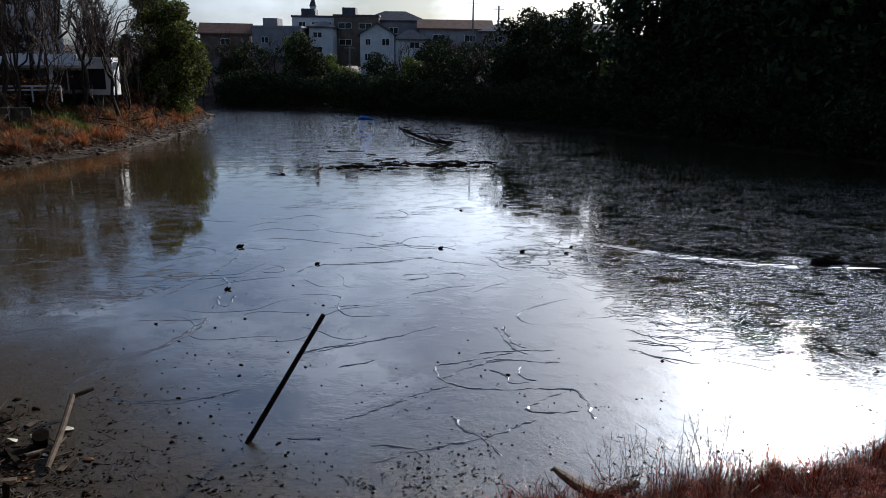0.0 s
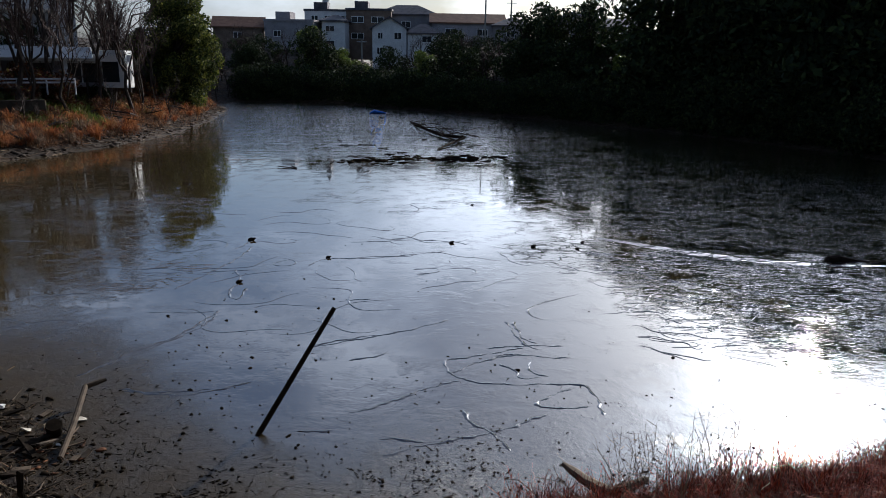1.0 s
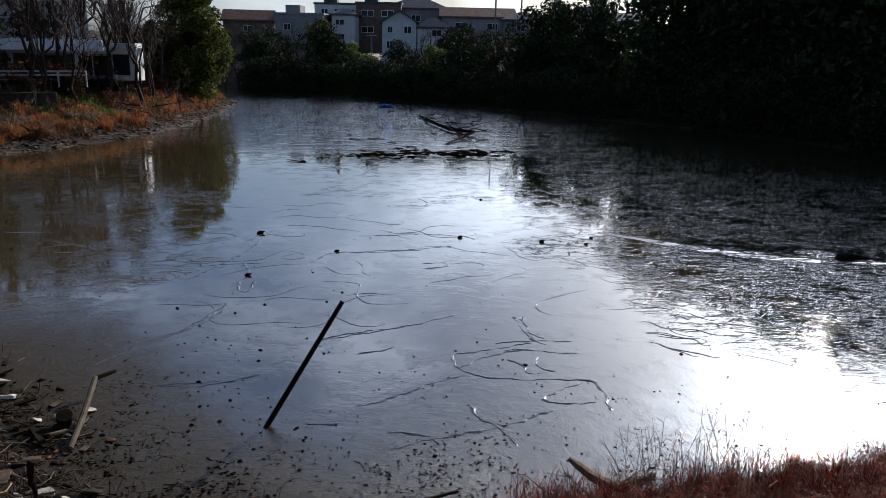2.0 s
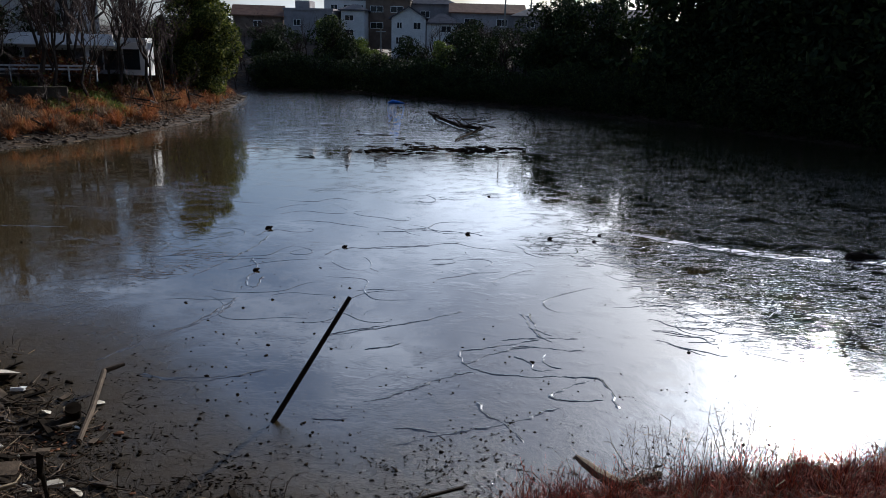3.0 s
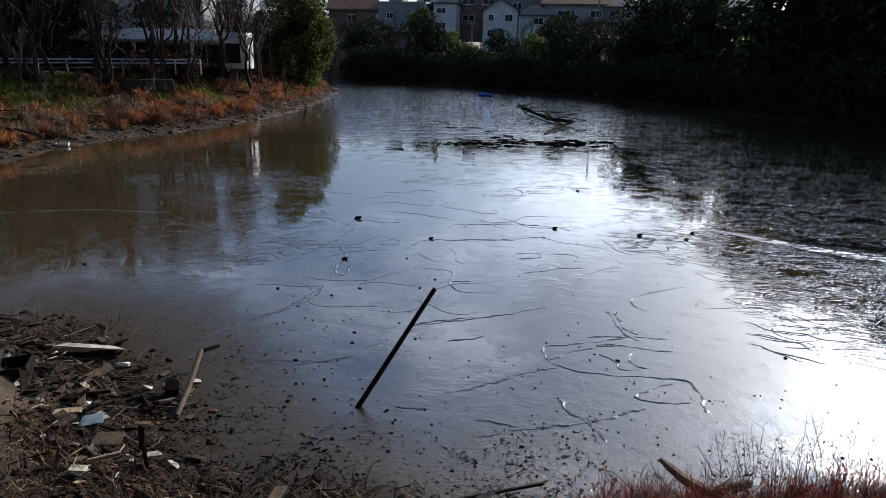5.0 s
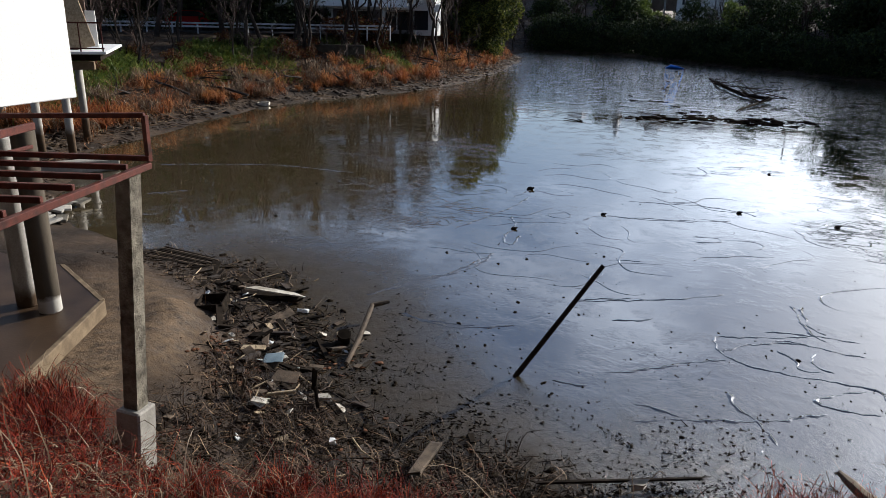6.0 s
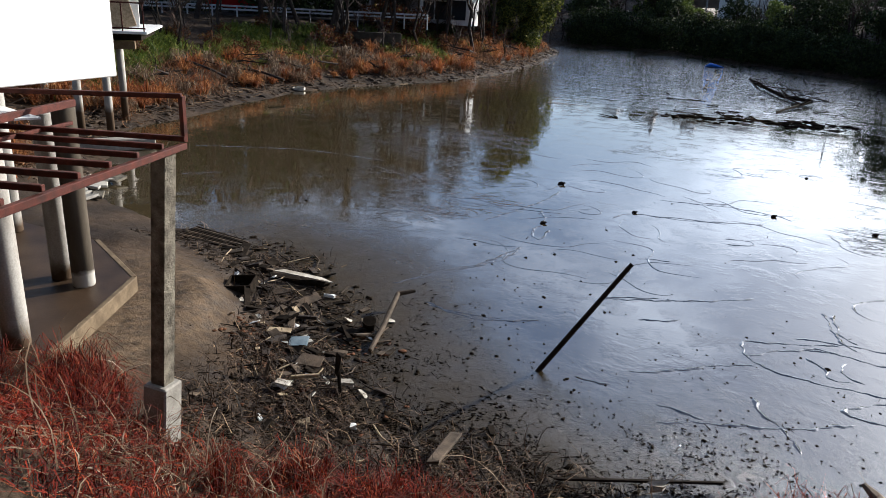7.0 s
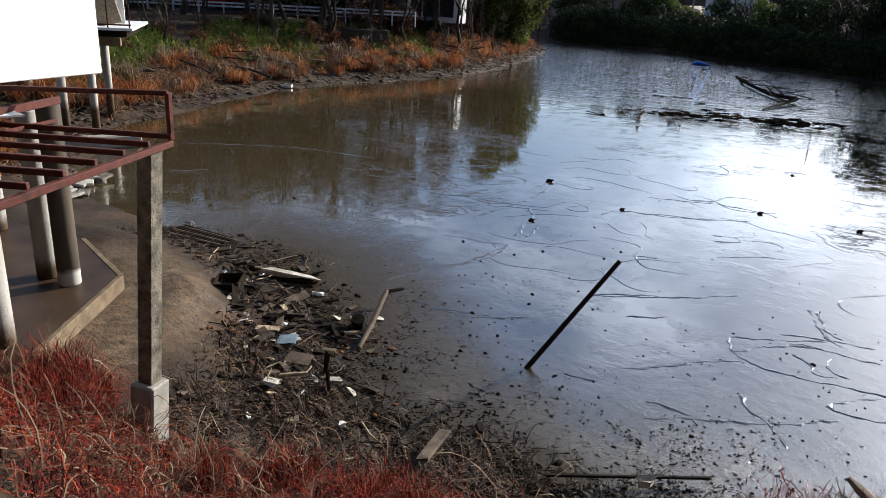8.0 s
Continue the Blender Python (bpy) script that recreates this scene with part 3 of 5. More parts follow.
kinds = {"a": dark_a, "b": dark_b, "c": dark_c, "l": lime_a, "x": bare_a, "y": bare_b, "s": bare_c}
for k, ob in kinds.items():
    place_first(ob, *{"a": (-20, 104), "b": (10, 88), "c": (-24, 101), "l": (-22.5, 113), "x": (-30, 104), "y": (23, 100), "s": (-12, 102)}[k], 30.0)


def row(k, spots):
    for x, y, turn, scale, tall in spots:
        put(kinds[k], x, y, turn, scale, 0.2, tall)


r = np.random.default_rng(5)
SHORE_FAR = [(-29, 97), (-22, 99), (-14, 96), (-3, 85), (7, 78), (13, 71), (20, 63), (27, 51), (30, 39), (28, 27), (21, 17)]
for (ax, ay), (bx, by) in zip(SHORE_FAR, SHORE_FAR[1:]):
    n = math.hypot(bx - ax, by - ay)
    ox, oy = (ay - by) / n, (bx - ax) / n
    for i in range(max(2, int(n / 2.2))):
        k = (i + 0.5) / max(2, int(n / 2.2))
        x, y = ax + (bx - ax) * k, ay + (by - ay) * k
        az = math.degrees(math.atan2(x, y))
        put(dark_c, x + ox * 1.2, y + oy * 1.2, r.uniform(0, 360), r.uniform(0.75, 1.1), 0.3)
        if az > 28.0:
            put((bare_b, dark_c)[i % 2], x + ox * 5, y + oy * 5, r.uniform(0, 360), (1.5, 1.8)[i % 2], 0.3)
            put(dark_a, x + ox * 12, y + oy * 12, r.uniform(0, 360), r.uniform(1.1, 1.3), 0.3)
        elif az > 12.7:
            put((dark_b, dark_a)[i % 2], x + ox * 5, y + oy * 5, r.uniform(0, 360), r.uniform(0.95, 1.1) * (1.8, 1.95)[i % 2], 0.3)
            put((dark_a, dark_b)[i % 2], x + ox * 9, y + oy * 9, r.uniform(0, 360), r.uniform(0.9, 1.05) * (1.9, 1.7)[i % 2], 0.3)
            put(dark_c, x + ox * 3.5, y + oy * 3.5, r.uniform(0, 360), r.uniform(1.2, 1.6), 0.3)
        elif 2.6 < az < 7.0:
            put((dark_a, dark_b)[i % 2], x + ox * 6, y + oy * 6, r.uniform(0, 360), r.uniform(0.95, 1.12), 0.3)
            put(dark_a, x + ox * 10, y + oy * 10, r.uniform(0, 360), r.uniform(0.7, 0.9), 0.3)
        else:
            put((dark_a, bare_c, bare_a, lime_a, bare_c)[i % 5], x + ox * 6, y + oy * 6, r.uniform(0, 360), (0.75, 1.4, 0.8, 0.75, 1.5)[i % 5] * r.uniform(0.85, 1.15), 0.3)
            put((bare_a, dark_a, bare_c, bare_b)[i % 4], x + ox * 12, y + oy * 12, r.uniform(0, 360), (0.75, 0.6, 1.2, 0.55)[i % 4] * r.uniform(0.85, 1.15), 0.3)
            put((dark_c, bare_a, dark_a)[i % 3], x + ox * 18, y + oy * 18, r.uniform(0, 360), (1.0, 0.6, 0.45)[i % 3] * r.uniform(0.85, 1.15), 0.3)

for k, x, y, scale, tall in [("l", -16.2, 106.5, 1.05, 1.0), ("l", -14.0, 107.5, 0.8, 1.0), ("l", 1.6, 96.0, 0.62, 1.0), ("l", -4.6, 101.0, 0.55, 1.1), ("x", -25.0, 110, 0.95, 1.0), ("s", -22.0, 108, 1.5, 1.1), ("x", -19.5, 111, 0.8, 1.0), ("a", -8.0, 112, 0.62, 1.1),
                       ("s", -6.0, 106, 1.5, 1.0), ("x", -2.2, 106, 0.75, 1.0), ("s", 0.5, 104, 1.4, 1.0), ("y", 11.5, 96, 0.85, 1.0), ("y", 14.5, 92, 0.9, 1.0), ("x", 17.0, 95, 1.1, 1.0)]:
    put(kinds[k], x, y, 37 * x, scale, 0.2, tall)

bramble = evergreen("bramble_bush", 36, 1.6, 1.1, 1500, BRAMBLE, "rust-brown bramble bush on the upper bank", 0.05, 0.07, 16)
place_first(bramble, -30.5, 43.5, 0)

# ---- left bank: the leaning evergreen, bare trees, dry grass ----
cape_tree = evergreen("evergreen_tree", 31, 12.2, 3.5, 46000, CAPELEAF, "dark green evergreen tree on the bank, leaf tones brightened for its sunlit flank", 0.05, 0.13, 60)
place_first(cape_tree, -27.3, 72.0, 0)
for x, y, turn, scale, tall in [(-30.0, 70.5, 140, 0.8, 0.9)]:
    put(dark_b, x, y, turn, scale, 0.1, tall)
for x, y, turn, scale, kind in [(-25.5, 58, 10, 1.0, "y"), (-27.5, 52, 80, 1.0, "x"), (-29, 49.5, 150, 0.95, "y"), (-31, 46, 200, 1.1, "x"), (-33, 42, 260, 1.0, "y"), (-26, 60, 310, 0.9, "x"),
                                (-35, 38, 20, 1.0, "x"), (-27, 66, 40, 0.9, "y"), (-29.5, 72, 120, 0.9, "x"), (-31, 82, 60, 0.8, "y"), (-37, 33, 190, 1.0, "y"), (-30, 92, 0, 0.8, "x"), (-34, 97, 0, 0.8, "y"),
                                (-32, 88, 90, 1.3, "s"), (-29, 64, 90, 1.0, "s"), (-26, 55, 0, 0.8, "s"), (-28, 47, 45, 0.8, "s"), (-31, 40, 45, 0.7, "s"), (-24.5, 62.5, 200, 0.9, "s"), (-33, 100, 0, 1.4, "s"), (-30.5, 98, 70, 1.3, "s"), (-33, 104, 0, 0.8, "x"), (-28.5, 104, 40, 0.7, "a"), (-35, 101, 90, 1.5, "s"), (-37, 108, 0, 0.8, "a"), (-31, 110, 20, 0.7, "y"), (-38, 98, 10, 0.8, "y"), (-34, 93, 50, 0.9, "a")]:
    put(kinds[kind], x, y, turn, scale, 0.1)


# evergreens (a, b) behind the road are added to darken the pond's reflection
r = np.random.default_rng(33)
for x, y, k, s in [(-30.5, 50.5, "y", 1.25), (-33.5, 48.5, "y", 1.3), (-29.0, 53.5, "y", 1.2), (-36.5, 44.0, "y", 1.3), (-27.8, 56.5, "y", 1.1), (-28.2, 60.0, "y", 1.25), (-30.0, 64.0, "y", 1.15), (-39.0, 40.0, "y", 1.3), (-28.5, 67.5, "s", 1.2), (-31.8, 46.2, "y", 1.2), (-35.0, 46.6, "x", 1.4), (-32.0, 70.0, "y", 1.2), (-41, 36, "x", 1.4), (-37.5, 64.5, "b", 1.25), (-41, 61.0, "y", 1.5), (-46, 56, "b", 1.3), (-51, 50, "b", 1.35), (-34, 63, "y", 1.5), (-44.0, 60.5, "b", 1.2), (-31.5, 59.5, "y", 1.35), (-49, 54, "y", 1.6), (-57, 49, "b", 1.35), (-60, 44, "b", 1.4), (-63, 39, "b", 1.3), (-54.5, 52.5, "a", 1.5), (-47, 38.5, "y", 1.3), (-49, 35, "b", 1.2), (-44.5, 34.5, "y", 1.2), (-52, 37, "b", 1.2)]:
    put(kinds[k], x, y, r.uniform(0, 360), s, 0.1)
xy = scatter(900, -46, -23, 26, 100, lambda x, y: smooth01(shore_distance(x, y), 5.0, 6.5) * (1 - smooth01(shore_distance(x, y), 11, 13)), 34)[:46]
for i, (x, y) in enumerate(xy):
    put((bare_c, bare_a, bare_c, dark_c, bare_b, bare_b)[i % 6], x, y, r.uniform(0, 360), r.uniform(0.45, 0.8) * (0.6 if i % 6 == 3 else 1), 0.1)


for i in range(26):
    x, y = -27.0 - 4.5 * r.uniform() - (0.12 * (70 - 52 - i * 0.7)), 52 + 0.75 * i
    put((bramble, bare_c)[i % 2], x, y, r.uniform(0, 360), (1.5, 0.75)[i % 2] * r.uniform(0.8, 1.2), 0.15)
# six more evergreens, added to close a sky gap in the reflection
for i in range(6):
    a = radians(34.5 + 3.0 * i)
    put((dark_b, dark_a)[i % 2], -64 * math.sin(a), 64 * math.cos(a), 50 * i, 0.95 + 0.1 * (i % 3), 0.2)
xy = scatter(1500, -46, -23, 24, 80, lambda x, y: smooth01(shore_distance(x, y), 4.5, 6.0) * (1 - smooth01(shore_distance(x, y), 10, 12)), 35)[:70]
for i, (x, y) in enumerate(xy):
    put((bare_c, bramble)[i % 2], x, y, r.uniform(0, 360), r.uniform(0.3, 0.5) * (1, 1.6)[i % 2], 0.1)


def bank_left(x, y):
    s = shore_distance(x, y)
    return smooth01(s, 0.4, 1.9) * (1 - smooth01(s, 5.0, 8.0)) * (0.05 + 0.95 * smooth01(clumped(x, y, 0.8, 3), 0.36, 0.62))


def tufts(centres, each, spread, seed):
    r = np.random.default_rng(seed)
    return np.repeat(centres, each, 0) + r.normal(size=(len(centres) * each, 2)) * spread


xy = tufts(scatter(1700, -42, -19, 12, 84, bank_left, 41), 22, 0.2, 45)
blades("dry_grass", xy, ground_height(*xy.T), 0.5, 0.018, DRY, 0.9, 42, "dry orange-brown grass along the sunny bank", "grass")
xy = tufts(scatter(5200, -42, -19, 12, 84, bank_left, 141), 20, 0.25, 145)
tangle("matted_grass", xy, ground_height(*xy.T), 0.7, 0.014, BROWNGRASS, 142, "drooping matted brown grass on the sunny bank", "grass", 0.28, 0.35, 5)
xy = tufts(scatter(1700, -42, -19, 12, 84, lambda x, y: bank_left(x, y) * smooth01(clumped(x, y, 0.6, 31), 0.4, 0.6), 46), 20, 0.2, 47)
blades("pale_grass", xy, ground_height(*xy.T), 0.4, 0.016, STRAW, 1.0, 48, "pale straw-coloured grass on the bank", "grass")


def tussock_rule(x, y):
    s = shore_distance(x, y)
    return smooth01(s, 1.0, 2.0) * (1 - smooth01(s, 4.2, 6.0)) * (0.12 + 0.88 * smooth01(clumped(x, y, 0.45, 14), 0.4, 0.6))


xy = scatter(2300, -42, -19, 12, 84, tussock_rule, 241)
fountain("orange_tussock", xy, ground_height(*xy.T), 110, 0.85, 0.75, 0.015, TUFT, 242, "drooping tussocks of dry orange grass on the bank", "grass")
xy = scatter(700, -42, -19, 12, 50, tussock_rule, 243)
fountain("pale_tussock", xy, ground_height(*xy.T), 120, 0.95, 0.8, 0.015, STRAW, 244, "drooping tussocks of bleached straw on the bank", "grass")


def bank_green(x, y):
    s = shore_distance(x, y)
    return smooth01(s, 2.6, 4.4) * (1 - smooth01(s, 9.0, 12.0)) * smooth01(clumped(x, y, 0.42, 9), 0.36, 0.58) * (1 - 0.75 * smooth01(y, 50, 60))


xy = scatter(230000, -48, -22, 12, 70, bank_green, 43)
blades("green_undergrowth", xy, ground_height(*xy.T), 0.55, 0.05, GREEN, 0.8, 44, "green weeds and ivy on the upper bank", "undergrowth")

# dark fallen branches on the bank
r = np.random.default_rng(245)
xy = scatter(400, -38, -22, 22, 78, lambda x, y: smooth01(shore_distance(x, y), 1.8, 2.6) * (1 - smooth01(shore_distance(x, y), 5, 6.5)), 246)[:20]
for x, y in xy:
    n, z = r.uniform(1.0, 2.6), float(ground_height(x, y))
    b = thing("fallen_branch", at(x, y, z + 0.15, r.uniform(0, 360)), "dark bent dead branch lying on the grassy bank", "branch", "dead branches on the bank")
    path = [Vector((-n, 0, 0.0)), Vector((-n * 0.4, 0.25 * n * r.normal(), 0.3)), Vector((n * 0.3, 0.2 * n * r.normal(), 0.55)), Vector((n, 0.3 * n * r.normal(), r.uniform(0.2, 1.0)))]
    part("limb", Shape().tube(path, [0.07, 0.06, 0.045, 0.015], 6), BARK, b)
    for k in range(3):
        p = path[1 + k % 2].lerp(path[2 + k % 2], r.uniform(0.1, 0.9))
        part("side_shoot", Shape().tube([p, p + Vector((r.normal() * 0.4, r.normal() * 0.5, r.uniform(0.1, 0.5))), p + Vector((r.normal() * 0.7, r.normal() * 0.9, r.uniform(0.2, 0.8)))], [0.03, 0.02, 0.006], 5), BARK, b)

# ---- road on the left bank ----
def along(a, b, k, off=0.0, z=0.0):
    a, b = Vector(a), Vector(b)
    d = (b - a).normalized()
    return a.lerp(b, k) + Vector((-d.y, d.x)) * off, math.degrees(math.atan2(d.y, d.x))


RA, RB = (-62, 29.6), (-27.5, 53.0)
(p, turn) = along(RA, RB, 0.5, 4.2)
road = part("road", Shape().box((41.5, 6.5, 0.12), at(p.x, p.y, 3.32, turn)), ASPHALT)
tagged(road, "grey asphalt road along the top of the bank", "road", kind="structure")
rail = thing("guard_rail", Matrix(), "grey steel guard rail along the road", "guard rail")
for i in range(24):
    p, turn = along(RA, RB, i / 23)
    part("post", Shape().tube([(p.x, p.y, 2.9), (p.x, p.y, 4.05)], [0.06, 0.06], 8), GUARD, rail)
for z in (3.75, 4.0):
    p, turn = along(RA, RB, 0.5, -0.08)
    part("rail", Shape().box((41.7, 0.05, 0.12), at(p.x, p.y, z, turn), 0.015), GUARD, rail)


def car(x, y, turn, paint, label):
    c = thing("car", at(x, y, 3.40, turn), label, "car", "cars on the road")
    prof = [(-2.15, 0.35), (2.15, 0.35), (2.2, 0.7), (1.9, 0.85), (1.15, 0.95), (0.5, 1.42), (-1.0, 1.46), (-1.75, 1.0), (-2.15, 0.9)]
    v = [(px, -0.82, pz) for px, pz in prof] + [(px, 0.82, pz) for px, pz in prof]
    n = len(prof)
    f = [tuple(range(n)), tuple(reversed(range(n, 2 * n)))] + [(i, i + n, (i + 1) % n + n, (i + 1) % n) for i in range(n)]
    part("body", Shape().add(v, f), paint, c)
    for sy in (-0.83, 0.83):
        w = [(-1.5, 1.0), (0.9, 0.97), (0.42, 1.36), (-0.95, 1.38)]
        part("side_window", Shape().add([(a, sy, b) for a, b in w] + [(a, sy * 0.99, b) for a, b in w], [(0, 1, 2, 3), (7, 6, 5, 4)]), GLASS, c)
        for wx in (-1.3, 1.3):
            wheel = part("wheel", Shape().tube([(wx, sy - 0.1, 0.3), (wx, sy + 0.1, 0.3)], [0.3, 0.3], 16), RUBBER, c)
            part("rim", Shape().tube([(wx, sy - 0.11, 0.3), (wx, sy + 0.11, 0.3)], [0.17, 0.17], 12), STEEL, wheel)
    return c


car(-46.8, 45.6, 33, SILVER, "pale silver hatchback car on the road")
car(-42.6, 48.2, 33, RED, "dark red car on the road")


# ---- houses ----
def house(name, x, y, z, turn, w, d, h, roof, rise, wall_mat, roof_mat, label, windows, category="house"):
    """Walls with windows on the front (towards -y), and a roof: gable (ridge along x), front (gable to the front), hip or flat."""
    b = thing(name, at(x, y, z, turn), label, category)
    part("wall", Shape().box((w, d, h + 1.5), at(0, 0, (h - 1.5) / 2)), wall_mat, b)
    o, t = 0.45, 0.22
    s = Shape()
    if roof == "flat":
        s.box((w + 0.3, d + 0.3, 0.35), at(0, 0, h + 0.17))
        s.box((w * 0.3, d * 0.4, 1.4), at(-w * 0.2, 0, h + 1.0))
    else:
        if roof == "front":
            e = [(-w / 2 - o, -d / 2 - o), (0, -d / 2 - o), (w / 2 + o, -d / 2 - o), (-w / 2 - o, d / 2 + o), (0, d / 2 + o), (w / 2 + o, d / 2 + o)]
            top = [(*e[0], h), (*e[1], h + rise), (*e[2], h), (*e[3], h), (*e[4], h + rise), (*e[5], h)]
            faces = [(0, 1, 4, 3), (1, 2, 5, 4)]
            gable = [(-w / 2, h), (w / 2, h), (0, h + rise * 0.9)]
            part("gable", Shape().add([(a, -d / 2, c) for a, c in gable] + [(a, d / 2, c) for a, c in gable], [(0, 1, 2), (5, 4, 3), (0, 3, 4, 1), (1, 4, 5, 2), (2, 5, 3, 0)]), wall_mat, b)
        else:
            k = 0.0 if roof == "gable" else min(d, w) / 2
            top = [(-w / 2 - o, -d / 2 - o, h), (w / 2 + o, -d / 2 - o, h), (w / 2 + o, d / 2 + o, h), (-w / 2 - o, d / 2 + o, h), (-w / 2 - o + k, 0, h + rise), (w / 2 + o - k, 0, h + rise)]
            faces = [(0, 1, 5, 4), (2, 3, 4, 5), (1, 2, 5), (3, 0, 4)]
        n = len(top)
        s.add(top + [(a, c, q - t) for a, c, q in top], faces + [tuple(i + n for i in reversed(f)) for f in faces])
        for f in faces:
            for i, j in zip(f, f[1:] + f[:1]):
                s.add([top[i], top[j], (*top[j][:2], top[j][2] - t), (*top[i][:2], top[i][2] - t)], [(0, 1, 2, 3)])
    part("roof", s, roof_mat, b)
    for wx, wz, ww, wh in windows:
        q = part("window", Shape().box((ww, 0.10, wh), at(wx, -d / 2 - 0.03, wz)), GLASS, b)
        fr = Shape()
        for sx in (-1, 0, 1):
            fr.box((0.08, 0.14, wh + 0.08), at(wx + sx * ww / 2, -d / 2 - 0.05, wz))
        for sz in (-1, 1):
            fr.box((ww + 0.08, 0.14, 0.08), at(wx, -d / 2 - 0.055, wz + sz * wh / 2))
        part("frame", fr, WHITE, q)
    return b


house("house", -11.6, 128, 5.4, 4, 5.6, 7, 5.2, "front", 1.9, PLASTER, SLATE, "white two-storey house with a dark gabled roof", [(-1.6, 1.6, 0.9, 1.1), (1.4, 4.0, 1.2, 1.1), (-1.5, 4.0, 0.8, 1.0)])
house("house", -6.0, 128.5, 5.4, 4, 5.2, 6, 4.6, "hip", 1.6, PLASTER, SLATE, "white two-storey house wing with a hipped slate roof", [(0.6, 3.6, 1.6, 1.0)])
house("apartment_block", -28.5, 132, 6.0, -4, 8.5, 8, 5.6, "flat", 0, GREYWALL, GREYWALL, "grey concrete flat-roofed building above the trees", [(2.0, 3.6, 1.2, 1.0), (-2.0, 3.6, 1.2, 1.0)], "building")
house("house", -38, 131, 6.0, 10, 8, 7, 4.6, "gable", 1.8, BROWNWALL, REDTILE, "brown house with a shallow tiled roof", [(0, 3.2, 1.4, 1.0)])
house("apartment_block", -24.0, 143, 8.0, 0, 8.5, 8, 6.0, "flat", 0, PLASTER, SLATE, "pale multi-storey building with a dark roof edge", [(-2.4, 4.6, 1.2, 1.2), (0, 4.6, 1.2, 1.2), (2.4, 4.6, 1.2, 1.2)], "building")
house("house", -21.5, 133, 6.4, 0, 4.0, 6, 5.6, "hip", 1.0, PLASTER, SLATE, "small grey house with a hipped roof", [(-0.6, 4.2, 1.5, 0.9), (-0.6, 1.8, 1.5, 0.9)])
house("apartment_block", -16.0, 139, 7.0, 0, 8.0, 8, 7.0, "flat", 0, BROWNWALL, SLATE, "brown flat-roofed apartment block with long balconies", [(-2, 5.4, 2.2, 1.0), (1.6, 5.4, 2.2, 1.0), (-2, 2.6, 2.2, 1.0)], "building")
house("house", -9.5, 141, 7.4, 0, 11, 8, 6.2, "hip", 1.8, GREYWALL, SLATE, "grey house with a broad hipped slate roof", [(0, 4.4, 1.6, 1.1)])
house("house", 1.5, 135, 6.6, 2, 12.5, 8, 5.4, "gable", 1.7, GREYWALL, REDTILE, "long grey house with a brown tiled roof", [(-3, 3.8, 1.8, 1.1), (2.5, 3.8, 1.8, 1.1)])
house("house", 9.5, 133, 6.6, -8, 6.0, 8, 5.0, "hip", 1.5, GREYWALL, SLATE, "grey house with a slate roof behind trees", [(0, 3.6, 1.4, 1.0)])
house("house", 18.5, 121, 6.0, -8, 8.0, 7, 5.4, "hip", 2.0, GREYWALL, SLATE, "grey house with a steep slate roof behind bare trees", [(-1.5, 3.6, 1.4, 1.0)])
house("house", 25, 118, 6.0, -8, 6.0, 7, 5.0, "gable", 1.4, BROWNWALL, SLATE, "brown house with a dark tiled roof", [(0, 3.6, 1.4, 1.0)])


def pole_thing(x, y, h, label):
    z = float(ground_height(x, y))
    p = thing("utility_pole", at(x, y, z), label, "utility pole", "utility poles")
    part("shaft", Shape().tube([(0, 0, -0.5), (0, 0, h)], [0.17, 0.12], 10), CONCRETE, p)
    part("crossarm", Shape().box((1.6, 0.1, 0.1), at(0, 0, h - 0.5), 0.01), STEEL, p)
    return p


sp = thing("water_tower", at(-25.0, 143, 14.0), "slim pale tower with a pointed green cap above a roof", "tower")
part("shaft", Shape().tube([(0, 0, 0), (0, 0, 2.2)], [0.8, 0.6], 12), PLASTER, sp)
part("cap", Shape().tube([(0, 0, 2.2), (0, 0, 4.2)], [0.75, 0.03], 12), SLATE, sp)
pole_thing(-15.5, 121, 8.2, "grey concrete utility pole beside a white house")
pole_thing(4.3, 122, 9.0, "grey concrete utility pole behind the trees")
pole_thing(8.4, 122, 8.0, "grey concrete utility pole behind the trees")

# white roadside building
wb = thing("roadside_building", at(-32.3, 56.2, 3.3, 31), "white flat-roofed roadside building with a deep fascia and large windows", "building")
part("wall", Shape().box((13.5, 6, 2.0), at(0, 3.6, 0.9)), GREYWALL, wb)
part("fascia", Shape().box((14.0, 7.5, 0.55), at(0, 3.2, 2.15), 0.03), WHITE, wb)
# white slab tilted skyward, added to make the fascia strip look sunlit
part("canopy", Shape().box((11.2, 1.4, 0.12), pose(-1.4, -0.4, 2.5, 38, 0, 0), 0.03), WHITE, wb)
part("end_wall", Shape().box((2.2, 1.3, 2.9), pose(5.9, 0.3, 1.3, 0, 0, -34), 0.03), WHITE, wb)
for x in (-6.6, -2.2, 2.2):
    part("column", Shape().box((0.35, 0.35, 2.0), at(x, -0.2, 0.9), 0.02), WHITE, wb)
for x in (-4.4, 0.0, 3.4):
    q = part("window", Shape().box((2.6, 0.1, 1.5), at(x, 0.56, 1.0)), GLASS, wb)
    part("frame", Shape().box((2.7, 0.14, 0.1), at(x, 0.55, 1.78)).box((0.1, 0.14, 1.6), at(x, 0.55, 1.0)), WHITE, q)
part("window", Shape().box((1.3, 0.1, 1.6), pose(5.9, 0.3, 1.1, 0, 0, -34) @ at(-0.1, -0.67, 0)), GLASS, wb)
